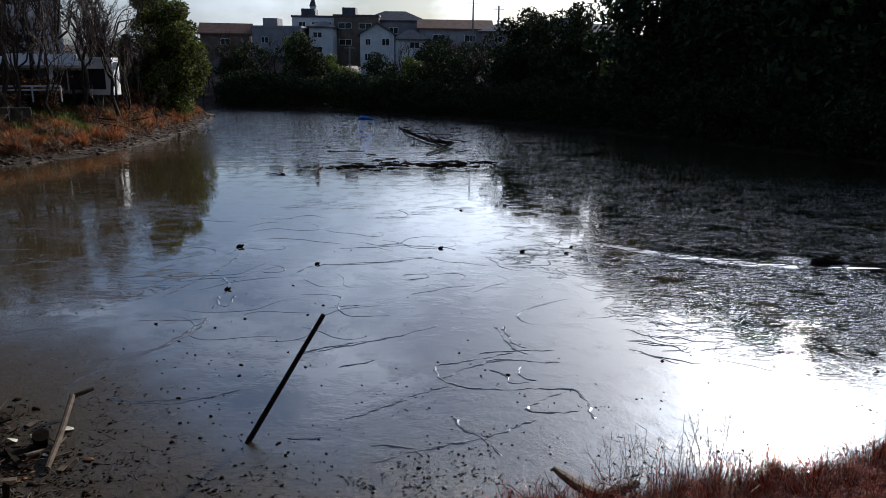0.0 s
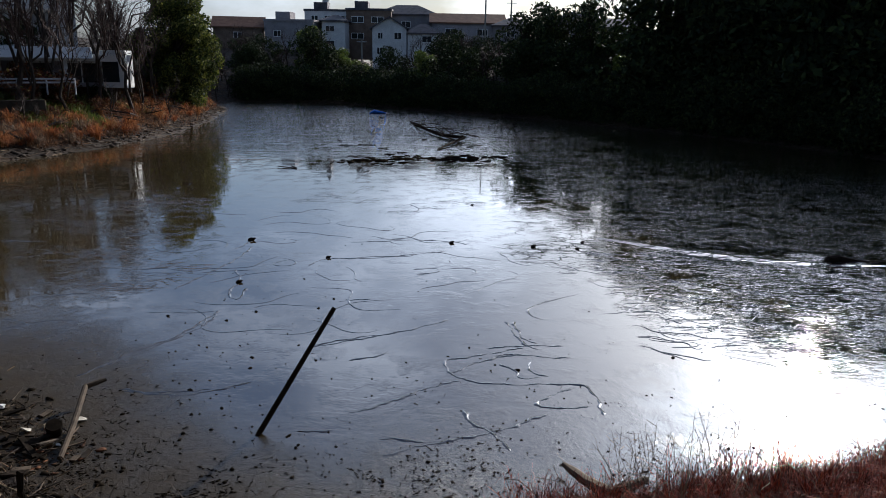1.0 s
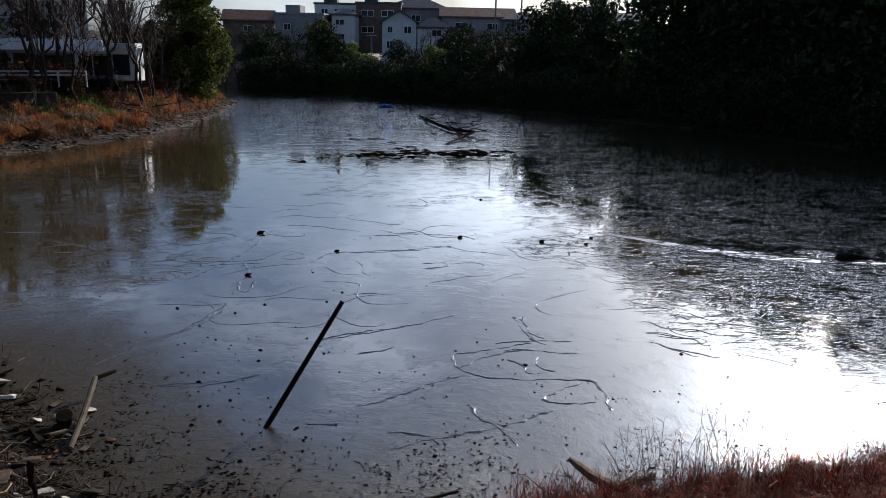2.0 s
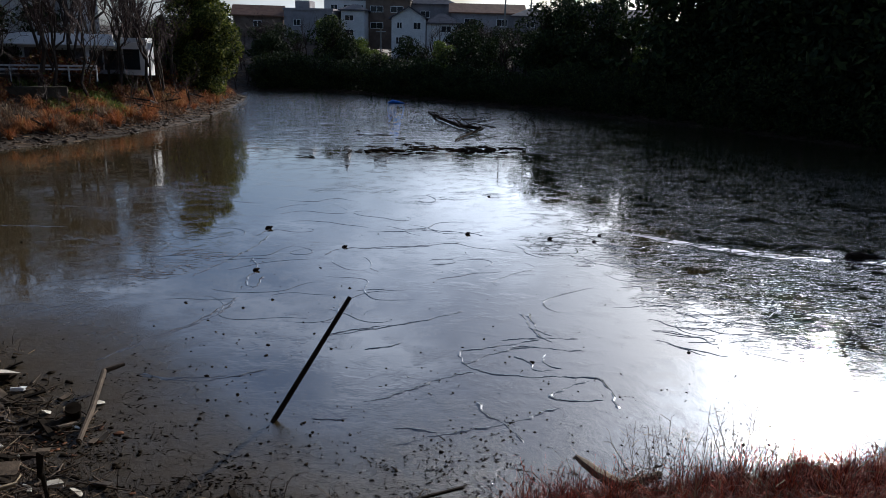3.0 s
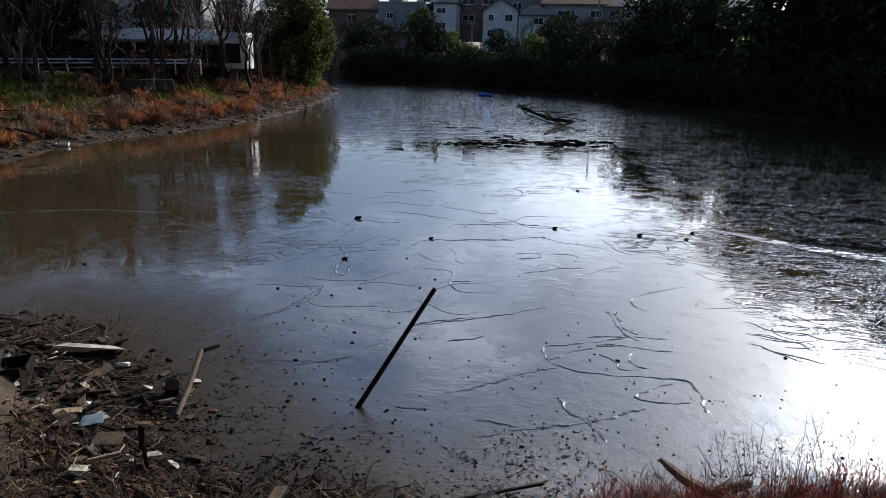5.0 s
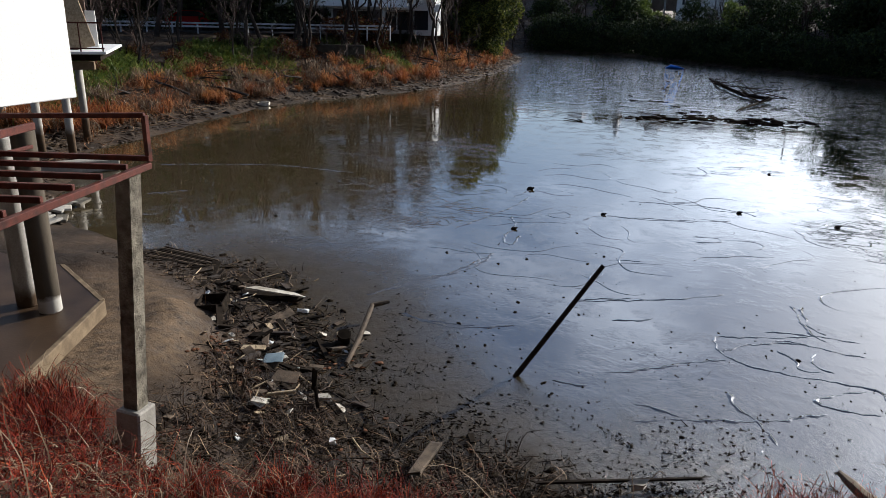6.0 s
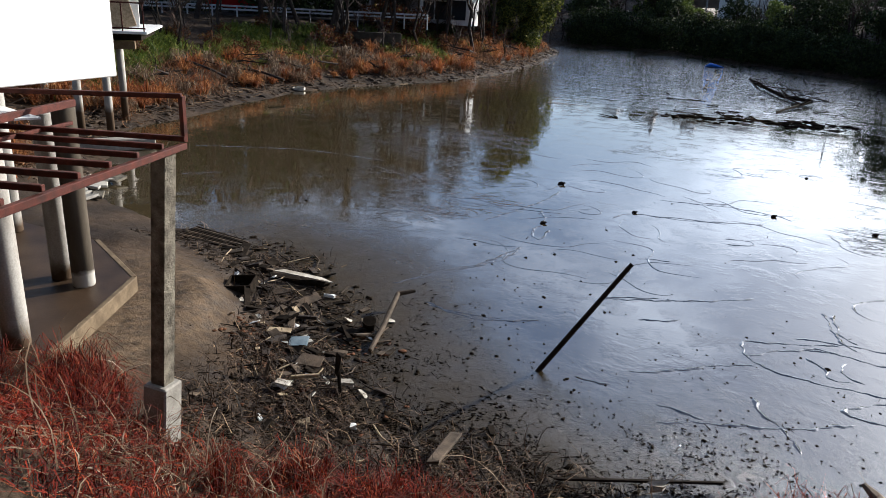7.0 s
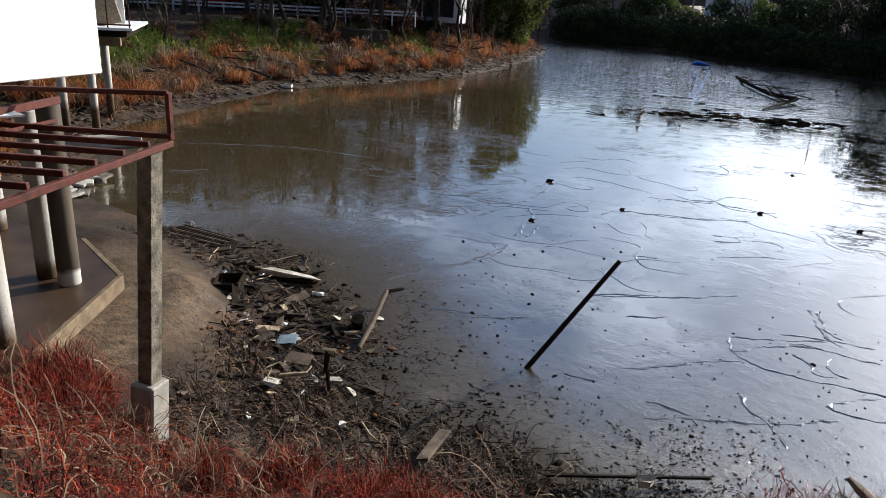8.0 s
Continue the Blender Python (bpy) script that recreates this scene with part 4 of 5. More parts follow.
tall = house("apartment_block", -43, 64, 3.3, 31, 18, 9, 9.5, "flat", 0, PLASTER, GREYWALL, "pale multi-storey building with white balconies behind the trees", [(x, z, 1.8, 1.4) for x in (-6, -2.5, 1, 4.5) for z in (4.4, 7.4)], "building")
for z in (3.4, 6.4, 9.2):
    for x in (-5, 0, 5):
        part("balcony", Shape().box((4.2, 1.0, 0.9), at(x, -5.0, z), 0.03), WHITE, tall)

# ---- rusty deck on concrete posts ----
DX, DY = Vector((-0.937, -0.349, 0)), Vector((0.270, -0.963, 0))
CORNER = Vector((-5.64, 5.53, 4.2))


def bar(a, b, w, h, edge=0.006):
    """A bar between two points, h high."""
    a, b = Vector(a), Vector(b)
    d = b - a
    m = Matrix.Translation((a + b) / 2) @ d.to_track_quat("X", "Z").to_matrix().to_4x4()
    return Shape().box((d.length, w, h), m, edge)


deck = thing("deck_frame", Matrix(), "rusty red steel deck frame with bare joists and a low railing", "deck")
part("edge_beam", bar(CORNER + Vector((0, 0, -0.04)), CORNER + DY * 5 + Vector((0, 0, -0.04)), 0.06, 0.065), RUST, deck)
for i in range(9):
    p = CORNER + DY * (0.02 + 0.42 * i) + Vector((0, 0, 0.035))
    part("joist", bar(p - DX * 0.02, p + DX * (6 if i == 0 else 4.5), 0.05, 0.055), RUST, deck)
up = Vector((0, 0, 0.47))
part("corner_post", bar(CORNER, CORNER + up, 0.055, 0.055), RUST, deck)
part("top_rail", bar(CORNER + up, CORNER + up + DX * 6 + Vector((0, 0, -0.2)), 0.05, 0.05), RUST, deck)

# the post leans a little
lean = Matrix.Translation((-5.85, 5.04, 0.3)) @ Vector((0, 0, 1)).rotation_difference(Vector((0.17, 0.19, 3.4))).to_matrix().to_4x4() @ pose(0, 0, 0, 0, 0, 8.0)
part("side_rail", bar((-7.3, 5.55, 4.42), (-6.5, 3.6, 4.46), 0.06, 0.08), RUST, deck)
part("tie_bar", bar((-7.3, 5.5, 4.20), (-6.5, 3.55, 4.28), 0.04, 0.04), RUST, deck)
cpost = thing("concrete_post", lean, "square weathered concrete post on a thicker pale plinth", "post")
part("plinth", Shape().box((0.30, 0.30, 1.42), at(0, 0, 0.53), 0.02), CONCRETE, cpost)
r = np.random.default_rng(33)
ring = [(x, -0.087) for x in (-0.087, -0.074, -0.026, 0.026, 0.074)] + [(0.087, y) for y in (-0.087, -0.074, -0.026, 0.026, 0.074)]
ring += [(-x, -y) for x, y in ring]
verts = [(x * k, y * k, 1.14 + 0.027 * i) for i in range(101) for (x, y), k in zip(ring, 1 - np.abs(r.normal(0, 0.022, 20)))]
faces = [(i * 20 + k, i * 20 + (k + 1) % 20, (i + 1) * 20 + (k + 1) % 20, (i + 1) * 20 + k) for i in range(100) for k in range(20)] + [tuple(range(2000, 2020))]
part("shaft", Shape().add(verts, faces), ROUGHCAST, cpost)

# ---- slab and round columns ----
slab_line = SLAB
n = len(slab_line)
s = Shape().add([(x, y, 0.62) for x, y in slab_line] + [(x, y, 0.9) for x, y in slab_line], [tuple(range(n)), tuple(reversed(range(n, 2 * n)))] + [(i, i + n, (i + 1) % n + n, (i + 1) % n) for i in range(n)])
tagged(part("foundation_slab", s, SLABWET), "wet brown concrete foundation slab with a raised edge", "slab", kind="structure")
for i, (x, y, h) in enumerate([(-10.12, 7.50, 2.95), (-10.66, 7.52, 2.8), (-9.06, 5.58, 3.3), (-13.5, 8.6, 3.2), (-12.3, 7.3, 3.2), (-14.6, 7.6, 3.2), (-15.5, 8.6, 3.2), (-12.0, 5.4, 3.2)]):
    c = thing("concrete_column", at(x, y, 0.9), ("round pale concrete column stained brown at its foot", "round concrete column coloured dark for deck shade above a pale foot")[i == 0], "column", "columns on the slab")
    part("shaft", Shape().tube([(0, 0, 0), (0, 0, 0.02), (0, 0, h - 0.02), (0, 0, h)], [0.165, 0.175, 0.175, 0.165], 28), (COLUMN, SHADECOLUMN)[i == 0], c, smooth=True)

for a, b in (((-9.73, 8.15), (-8.22, 5.0)), ((-9.73, 8.15), (-11.8, 9.1))):
    d = (Vector(b) - Vector(a)).normalized()
    n = Vector((-d.y, d.x)) if a[0] < b[0] else Vector((d.y, -d.x))
    o = n * (0.02 if (Vector((-12, 6)) - Vector(a)).dot(n) < 0 else -0.02)
    tagged(part("slab_edge", bar((a[0] + o.x, a[1] + o.y, 0.775), (b[0] + o.x, b[1] + o.y, 0.775), 0.10, 0.27, 0.015), SLABEDGE), "pale edge of the foundation slab", "slab edge", kind="structure")

sheet = thing("white_sheet", Matrix(), "white corrugated sheet lying across the deck joists", "sheet")
part("panel", Shape().add([(-7.0, 4.25, 4.42), (-6.75, 4.75, 4.42), (-8.2, 4.9, 4.48), (-8.2, 4.4, 4.48), (-7.0, 4.25, 4.40), (-6.75, 4.75, 4.40), (-8.2, 4.9, 4.46), (-8.2, 4.4, 4.46)], [(0, 1, 2, 3), (7, 6, 5, 4), (0, 4, 5, 1), (1, 5, 6, 2), (2, 6, 7, 3), (3, 7, 4, 0)]), WHITE, sheet)
# white board above the deck
board = thing("white_board", Matrix(), "large blank white board above the deck", "board")
part("panel", bar((-7.62, 6.42, 6.6), (-7.40, 2.0, 6.6), 0.06, 3.96, 0.01), WHITE, board)

# two unseen blocks, added to hold sky light off the near bank
tagged(part("wall_left", Shape().box((8.6, 9.0, 11.0), at(-12.05, 1.8, 10.15)), BLOCKERWALL), "unseen block added above the columns to cut off sky light", "wall", kind="structure")
tagged(part("wall_behind", Shape().box((70, 1.0, 15), at(5, -3.3, 11)), BLOCKERWALL), "unseen wall added behind the bank to cut off sky light", "wall", kind="structure")

# ---- hut on stilts ----
hut = thing("stilt_hut", at(-22.2, 18.6, 0.0, 40), "small reed-screened hut with a red rail on concrete stilts", "hut")
for x, y in ((-0.3, 0.3), (-1.3, 0.3), (-0.3, 3.6), (-3.2, 3.6)):
    part("stilt", Shape().tube([(x, y, -0.3), (x, y, 3.3)], [0.14, 0.14], 14), COLUMN, hut, smooth=True)
part("beam", Shape().box((4.4, 0.3, 0.28), at(-1.4, 0.3, 3.44), 0.01), SLABEDGE, hut)
part("joist_band", Shape().box((4.6, 3.8, 0.26), at(-1.3, 2.3, 3.72), 0.01), DARKWOOD, hut)
part("floor", Shape().box((5.0, 4.6, 0.09), at(-1.2, 2.0, 3.90), 0.01), WHITE, hut)
part("screen", Shape().box((1.3, 0.06, 2.6), pose(-0.1, 0.7, 5.2, 0, -14, 0), 0.01), REED, hut)
part("back_wall", Shape().box((4.0, 0.1, 2.6), at(-1.6, 2.4, 5.2), 0.01), BROWNWALL, hut)
part("door", Shape().box((0.35, 0.06, 1.3), at(0.55, 2.3, 4.6), 0.01), WHITE, hut)
part("roof", Shape().box((5.0, 3.6, 0.12), pose(-1.4, 2.2, 6.7, 8, 0, 0), 0.01), SLATE, hut)
for x in (1.2, 0.5, -0.2, -0.9, -1.6, -2.3):
    part("rail_post", Shape().box((0.04, 0.04, 1.0), at(x, -0.25, 4.42)), RUST, hut)
for z in (4.05, 4.9):
    part("rail", Shape().box((4.6, 0.05, 0.05), at(-1.05, -0.25, z)), RUST, hut)

ledge = part("ledge", bar((-22.4, 15.4, 0.22), (-20.4, 18.6, 0.22), 0.5, 0.42, 0.04), CONCRETE)
tagged(ledge, "low pale concrete ledge at the foot of the stilts", "ledge", kind="structure")
r = np.random.default_rng(247)
for i in range(13):
    k = i / 12
    w, d = r.uniform(0.25, 0.6), r.uniform(0.2, 0.45)
    ob = thing("rubble_slab", pose(-17.0 - 1.2 * k + r.normal() * 0.2, 12.9 + 1.8 * k + r.normal() * 0.2, 0.12 + 0.05 * r.uniform(), r.normal() * 14, r.normal() * 14, r.uniform(0, 360)), "broken pale concrete slab piece at the water's edge", "rubble", "rubble at the water's edge")
    part("slab", Shape().box((w, d, 0.08), None, 0.015), (CONCRETE, PALE, ROUGHCAST)[i % 3], ob)

# mossy retaining wall on the upper bank
tagged(part("retaining_wall", bar((-37.6, 41.6, 2.25), (-27.5, 48.9, 2.25), 0.3, 1.0, 0.04), MOSSY), "low mossy dark concrete retaining wall on the upper bank", "wall", kind="structure")

# ---- pole and stick in the mud ----
pole = thing("leaning_pole", Matrix(), "dark straight wooden pole leaning out of the mud", "pole")
a, b = Vector((-3.06, 10.30, -0.05)), Vector((-1.97, 11.42, 1.76))
part("shaft", Shape().tube([a - (b - a) * 0.1, a, a.lerp(b, 0.5), b], [0.045, 0.045, 0.042, 0.038], 10), DARKWOOD, pole)

# ---- near bank: red weeds and straw ----
EDGE_X = [-12, -8.8, -8.2, -7.2, -6.3, -5.4, -4.8, -4.1, -3.4, -2.4, -0.6, 0.3, 0.8, 1.25, 2.6, 3.6, 5.0, 6.4, 12]
EDGE_Y = [4.8, 5.4, 5.9, 5.6, 5.0, 4.8, 5.3, 5.8, 6.2, 6.3, 6.6, 7.6, 8.4, 8.65, 8.75, 9.15, 9.55, 9.95, 11.9]


def weeds(x, y):
    d = np.interp(x, EDGE_X, EDGE_Y) - y
    return smooth01(d, -0.15, 0.35) * (1 - smooth01(d, 2.6, 3.2)) * (0.3 + 0.7 * smooth01(clumped(x, y, 1.7, 5), 0.28, 0.52)) * (1 - 0.5 * np.exp(-((x + 4.85) / 0.6) ** 2))


def straw_rule(x, y):
    d = np.interp(x, EDGE_X, EDGE_Y) - y
    return smooth01(d, -0.3, 0.3) * (1 - smooth01(d, 2.6, 3.2)) * np.minimum(1, 0.24 * smooth01(clumped(x, y, 1.3, 17), 0.4, 0.75) + 0.55 * np.exp(-((x + 4.85) / 0.6) ** 2) + 0.9 * smooth01(-x, 7.3, 7.9))


xy = scatter(60000, -10.5, 11, 2.0, 11.5, weeds, 51)
blades("red_weed", xy, ground_height(*xy.T), 0.36, 0.006, CRIMSON, 1.0, 52, "tangle of dark red dry weeds on the near bank", "weeds", twist=0.9)
xy = scatter(190000, -10.5, 11, 2.0, 11.5, weeds, 151)
tangle("red_weed_tangle", xy, ground_height(*xy.T), 0.30, 0.0045, CRIMSON, 152, "curling dark red weed stems matted on the near bank", "weeds", 0.26)
xy = scatter(40000, -10.5, 11, 2.0, 11.5, straw_rule, 153)
tangle("straw_tangle", xy, ground_height(*xy.T), 0.46, 0.0065, STRAW, 154, "curling cream-coloured dead grass matted among the weeds", "grass", 0.30, 0.4)
r = np.random.default_rng(56)
xy = scatter(120000, -10.5, 11, 2.0, 11.5, weeds, 57)
hz = ground_height(*xy.T) + 0.30 * r.uniform(0.0, 1.0, len(xy)) ** 0.8
a = r.normal(size=(len(xy), 3))
a /= np.linalg.norm(a, axis=1)[:, None]
b = np.cross(a, r.normal(size=(len(xy), 3)))
b /= np.linalg.norm(b, axis=1)[:, None]
p, s = np.column_stack([xy, hz]), (0.022 * r.uniform(0.5, 1.6, len(xy)))[:, None]
v = np.stack([p - a * s, p + b * s * 0.3, p + a * s, p - b * s * 0.3], 1).reshape(-1, 3)
tagged(new("red_weed_leaf", arrays("red_weed_leaf", v, np.arange(4 * len(xy)).reshape(-1, 4), CRIMSON)), "small curled red leaves on the weeds", "weeds", kind="stuff")
r = np.random.default_rng(58)
x = np.concatenate([r.uniform(0.7, 9.5, 120), r.uniform(-9.0, -6.4, 70), r.uniform(-5.2, -1.8, 40)])
xy = np.column_stack([x, np.interp(x, EDGE_X, EDGE_Y) - r.uniform(0.0, 0.9, len(x)) - 0.45 * np.exp(-((x - 2.1) / 0.8) ** 2)])
fountain("red_weed_bush", xy, ground_height(*xy.T), 75, 0.55, 0.34, 0.004, CRIMSON, 59, "bushy clumps of dark red dry weed stems on the near bank", "weeds")
xy = scatter(26000, -10.5, 11, 2.0, 11.5, straw_rule, 53)
blades("dry_straw", xy, ground_height(*xy.T), 0.38, 0.006, STRAW, 0.8, 54, "pale dry straw among the red weeds", "grass", twist=0.9)
r = np.random.default_rng(55)
stalk_group = "dry stalks among the weeds"
spots = [(x, np.interp(x, EDGE_X, EDGE_Y) - r.uniform(0.1, 1.0)) for x in list(r.uniform(-8.5, -1.5, 34)) + list(r.uniform(0.8, 8.0, 34))]
for x, y in spots:
    z = float(ground_height(x, y))
    a, n = r.uniform(0, 2 * math.pi), r.uniform(0.4, 0.95)
    d = Vector((math.cos(a), math.sin(a), 0))
    s = Shape().tube([(0, 0, -0.05), d * n * 0.15 + Vector((0, 0, n * 0.45)), d * n * 0.5 + Vector((0, 0, n * 0.7)), d * n * 0.95 + Vector((0, 0, n * 0.68))], [0.007, 0.006, 0.005, 0.002], 4)
    st = thing("dry_stalk", at(x, y, z), "pale bent dry stalk on the bank", "stalk", stalk_group)
    part("stem", s, STRAW, st)
# thin upright reeds in front of the glare
for i in range(64):
    x = r.uniform(2.3, 4.5)
    y = np.interp(x, EDGE_X, EDGE_Y) + r.uniform(-0.2, 0.35)
    n = r.uniform(0.35, 1.15)
    s = Shape()
    top = Vector((r.normal() * 0.22, r.normal() * 0.2, n))
    mid = top * 0.5 + Vector((r.normal() * 0.06, r.normal() * 0.06, 0))
    s.tube([(0, 0, -0.05), mid, top], [0.0045, 0.0035, 0.002], 4)
    for k in range(9):
        p = mid.lerp(top, r.uniform(0.0, 0.95)) if k % 3 else mid * r.uniform(0.5, 1.0)
        q = p + Vector((r.normal() * 0.07, r.normal() * 0.07, r.uniform(0.02, 0.10)))
        s.tube([p, q, q + Vector((r.normal() * 0.06, r.normal() * 0.06, r.uniform(-0.04, 0.05)))], [0.0025, 0.002, 0.001], 3)
    st = thing("reed_stalk", at(x, y, float(ground_height(x, y))), "thin dry branching reed stalk at the water's edge", "reed", "reeds at the water's edge")
    part("stem", s, LITTER, st)


# ---- mud clods, litter and driftwood ----
ICO = np.array([(a, b * 1.618, 0) for a in (-1, 1) for b in (-1, 1)] + [(0, a, b * 1.618) for a in (-1, 1) for b in (-1, 1)] + [(b * 1.618, 0, a) for a in (-1, 1) for b in (-1, 1)]) / 1.9
bm = bmesh.new()
for p in ICO:
    bm.verts.new(p)
hull = bmesh.ops.convex_hull(bm, input=bm.verts[:])
bm.verts.index_update()
ICO_F = np.array([[q.index for q in f.verts] for f in bm.faces])
bm.free()


def lumps(name, xy, z, size, flat, material, seed, label, category):
    r = np.random.default_rng(seed)
    n = len(xy)
    s = size * np.minimum(r.lognormal(0, 0.85, n), 3.6)
    v = ICO[None] * r.uniform(0.35, 1.65, (n, 12, 3)) * s[:, None, None] * np.array([1, 1, flat])
    a = r.uniform(0, 6.28, n)
    c, q = np.cos(a)[:, None], np.sin(a)[:, None]
    v = np.stack([v[..., 0] * c * 1.3 - v[..., 1] * q, v[..., 0] * q * 1.3 + v[..., 1] * c, v[..., 2]], -1) + np.column_stack([xy, z])[:, None]
    f = (np.arange(n)[:, None, None] * 12 + ICO_F[None]).reshape(-1, 3)
    return tagged(new(name, arrays(name, v.reshape(-1, 3), f, material)), label, category, kind="stuff")


def mud_rule(x, y):
    s = -shore_distance(x, y)
    k = np.exp(-np.maximum(s - 0.1, 0) / 0.7) * smooth01(x, -7.5, -4.5) * (1 - 0.93 * smooth01(x, -1.0, 2.0)) + 0.003 * np.exp(-np.maximum(s - 2, 0) / 6)
    return k * (0.15 + 0.85 * smooth01(clumped(x, y, 2.6, 2) * 0.6 + clumped(x, y, 7.0, 12) * 0.4, 0.4, 0.65)) * (np.interp(x, EDGE_X, EDGE_Y) < y + 0.2)


xy = scatter(700000, -9, 8, 5.5, 24, mud_rule, 61)
lumps("mud_clod", xy, np.maximum(ground_height(*xy.T), 0.0), 0.0055, 0.7, CLOD, 62, "small dark clods of mud and leaves on the wet flat", "mud")


def sticks(name, xy, z, length, thick, material, seed, label, category, tilt=0.15):
    r = np.random.default_rng(seed)
    n = len(xy)
    L = length * r.lognormal(0, 0.5, n) / 2
    w = thick * r.uniform(0.5, 1.6, n)
    a = r.uniform(0, 6.28, n)
    d = np.stack([np.cos(a), np.sin(a), r.normal(0, tilt, n)], 1)
    t = np.stack([-np.sin(a), np.cos(a), 0 * a], 1)
    u = np.array([0, 0, 1.0])
    p = np.column_stack([xy, z + w + 0.5 * np.abs(d[:, 2]) * L])
    ends = []
    for sgn, k in ((-1, 1.0), (1, 0.5)):
        e = p + d * (sgn * L)[:, None]
        ends += [e + t * (w * k)[:, None] - u * (w * 0.6)[:, None], e - t * (w * k)[:, None] - u * (w * 0.6)[:, None], e + u * (w * k)[:, None]]
    v = np.stack(ends, 1).reshape(-1, 3)
    k = np.arange(n)[:, None] * 6
    f = np.concatenate([k + np.array(q) for q in ((0, 1, 4, 3), (1, 2, 5, 4), (2, 0, 3, 5))])
    return tagged(new(name, arrays(name, v, f, material)), label, category, kind="stuff")


xy = scatter(170000, -9, 8, 5.5, 24, mud_rule, 161)
sticks("mud_litter", xy, np.maximum(ground_height(*xy.T), 0.0), 0.04, 0.006, CLOD, 162, "small dark leaf and twig scraps stuck in the wet mud", "litter", 0.3)


def clump_rule(x, y):
    s = -shore_distance(x, y)
    return np.clip(np.exp(-np.maximum(s - 0.3, 0) / 1.6), 0, 1) * smooth01(s, -0.4, 0.2) * smooth01(x, -7.5, -4.5) * (1 - 0.93 * smooth01(x, -1.8, 0.6)) * (0.2 + 0.8 * smooth01(clumped(x, y, 1.9, 22), 0.35, 0.6)) + 0.008 * smooth01(s, 0, 1) * np.exp(-s / 5)


xy = scatter(11000, -7.5, 6, 6.6, 19, clump_rule, 163)
lumps("mud_clump", xy, np.maximum(ground_height(*xy.T), 0.0) + 0.003, 0.0095, 0.7, CLOD, 164, "black clumps of mud and rotten leaves standing on the wet flat", "mud")
xy = scatter(2200, -4.5, 5.5, 7.0, 12.5, lambda x, y: clump_rule(x, y) * smooth01(x, -4, 0.5), 165)
lumps("wet_pebble", xy, np.maximum(ground_height(*xy.T), 0.0) + 0.001, 0.007, 0.7, WET, 166, "small glistening wet clods at the water's edge", "mud")


def debris_rule(x, y):
    s = shore_distance(x, y)
    k = smooth01(s, -1.3, 0.2) * (1 - smooth01(x, -2.0, 0.5)) * (np.interp(x, EDGE_X, EDGE_Y) < y + 0.3) * smooth01(shore_distance(x, y, SLAB), 1.6, 2.1)
    return k * (0.3 + 0.7 * smooth01(clumped(x, y, 2.0, 8), 0.3, 0.6))




def reed_rule(x, y):
    return debris_rule(x, y) * (1 - 0.72 * smooth01(y, 8.2, 9.4))


xy = scatter(42000, -13, 1, 4.8, 13, reed_rule, 67)
tangle("dead_reed", xy, np.maximum(ground_height(*xy.T), 0.0), 0.26, 0.006, LITTER, 68, "curled dead reed leaves matted on the mud", "litter", 0.04, 0.3, 5)
xy = scatter(34000, -13, 1, 4.8, 13, reed_rule, 63)
sticks("reed_litter", xy, np.maximum(ground_height(*xy.T), 0.0), 0.12, 0.0055, LITTER, 64, "matted dead reeds, twigs and leaves on the mud", "litter")
xy = scatter(9000, -13, 1, 4.8, 13, debris_rule, 65)
lumps("leaf_litter", xy, np.maximum(ground_height(*xy.T), 0.0) + 0.005, 0.017, 0.4, CLOD, 66, "dark rotting leaves and mud among the debris", "litter")


def left_rock(x, y):
    s = shore_distance(x, y)
    return smooth01(s, -0.3, 0.4) * (1 - smooth01(s, 2.0, 3.2)) * 0.8


xy = scatter(17000, -34, -18, 12, 84, left_rock, 67)
lumps("shore_stone", xy, ground_height(*xy.T), 0.05, 0.55, EARTH, 68, "dark stones and mud lumps along the waterline", "stones")


xy = scatter(24000, -36, -18, 12, 84, lambda x, y: smooth01(shore_distance(x, y), -0.2, 0.6) * (1 - smooth01(shore_distance(x, y), 3.0, 5.0)) * 0.8, 74)
sticks("shore_litter", xy, ground_height(*xy.T), 0.5, 0.014, LITTER, 75, "dead stalks and twigs strewn along the shore", "litter")


def plank(name, a, b, w, h, material, label, category="plank", tilt=0.0, group="", rag=0.0):
    """A board from a to b."""
    a, b = Vector(a), Vector(b)
    d = b - a
    q = d.to_track_quat("X", "Z").to_matrix().to_4x4() @ pose(0, 0, 0, tilt)
    ob = thing(name, Matrix.Translation((a + b) / 2) @ q, label, category, group)
    s = Shape().box((d.length, w, h), None, min(w, h) * 0.2)
    if rag:
        k = np.random.default_rng(int(abs(a.x) * 100))
        s.v = [tuple(np.array(q) * (1 + rag * k.normal(size=3))) for q in s.v]
    part("board", s, material, ob)
    return ob


sheet = thing("broken_sheet", Matrix(), "pale broken sheet propped up over a black shadow strip in the debris", "sheet")
v = [(-8.92, 10.90, 0.31), (-7.74, 11.30, 0.17), (-8.05, 11.36, 0.19), (-8.80, 11.12, 0.29)]
part("panel", Shape().add(v + [(x, y, z - 0.03) for x, y, z in v], [(0, 1, 2, 3), (7, 6, 5, 4)] + [(i, i + 4, (i + 1) % 4 + 4, (i + 1) % 4) for i in range(4)]), PALE, sheet)
# black board laid where the sheet's shadow falls
plank("plank", (-9.2, 10.98, 0.08), (-7.9, 11.34, 0.06), 0.22, 0.14, DARKWOOD, "black strip standing in for the shadow under the propped sheet", rag=0.07)
crate = thing("crate", pose(-8.95, 10.0, 0.02, 4, -5, 24), "dark wet open crate standing in the debris", "crate")
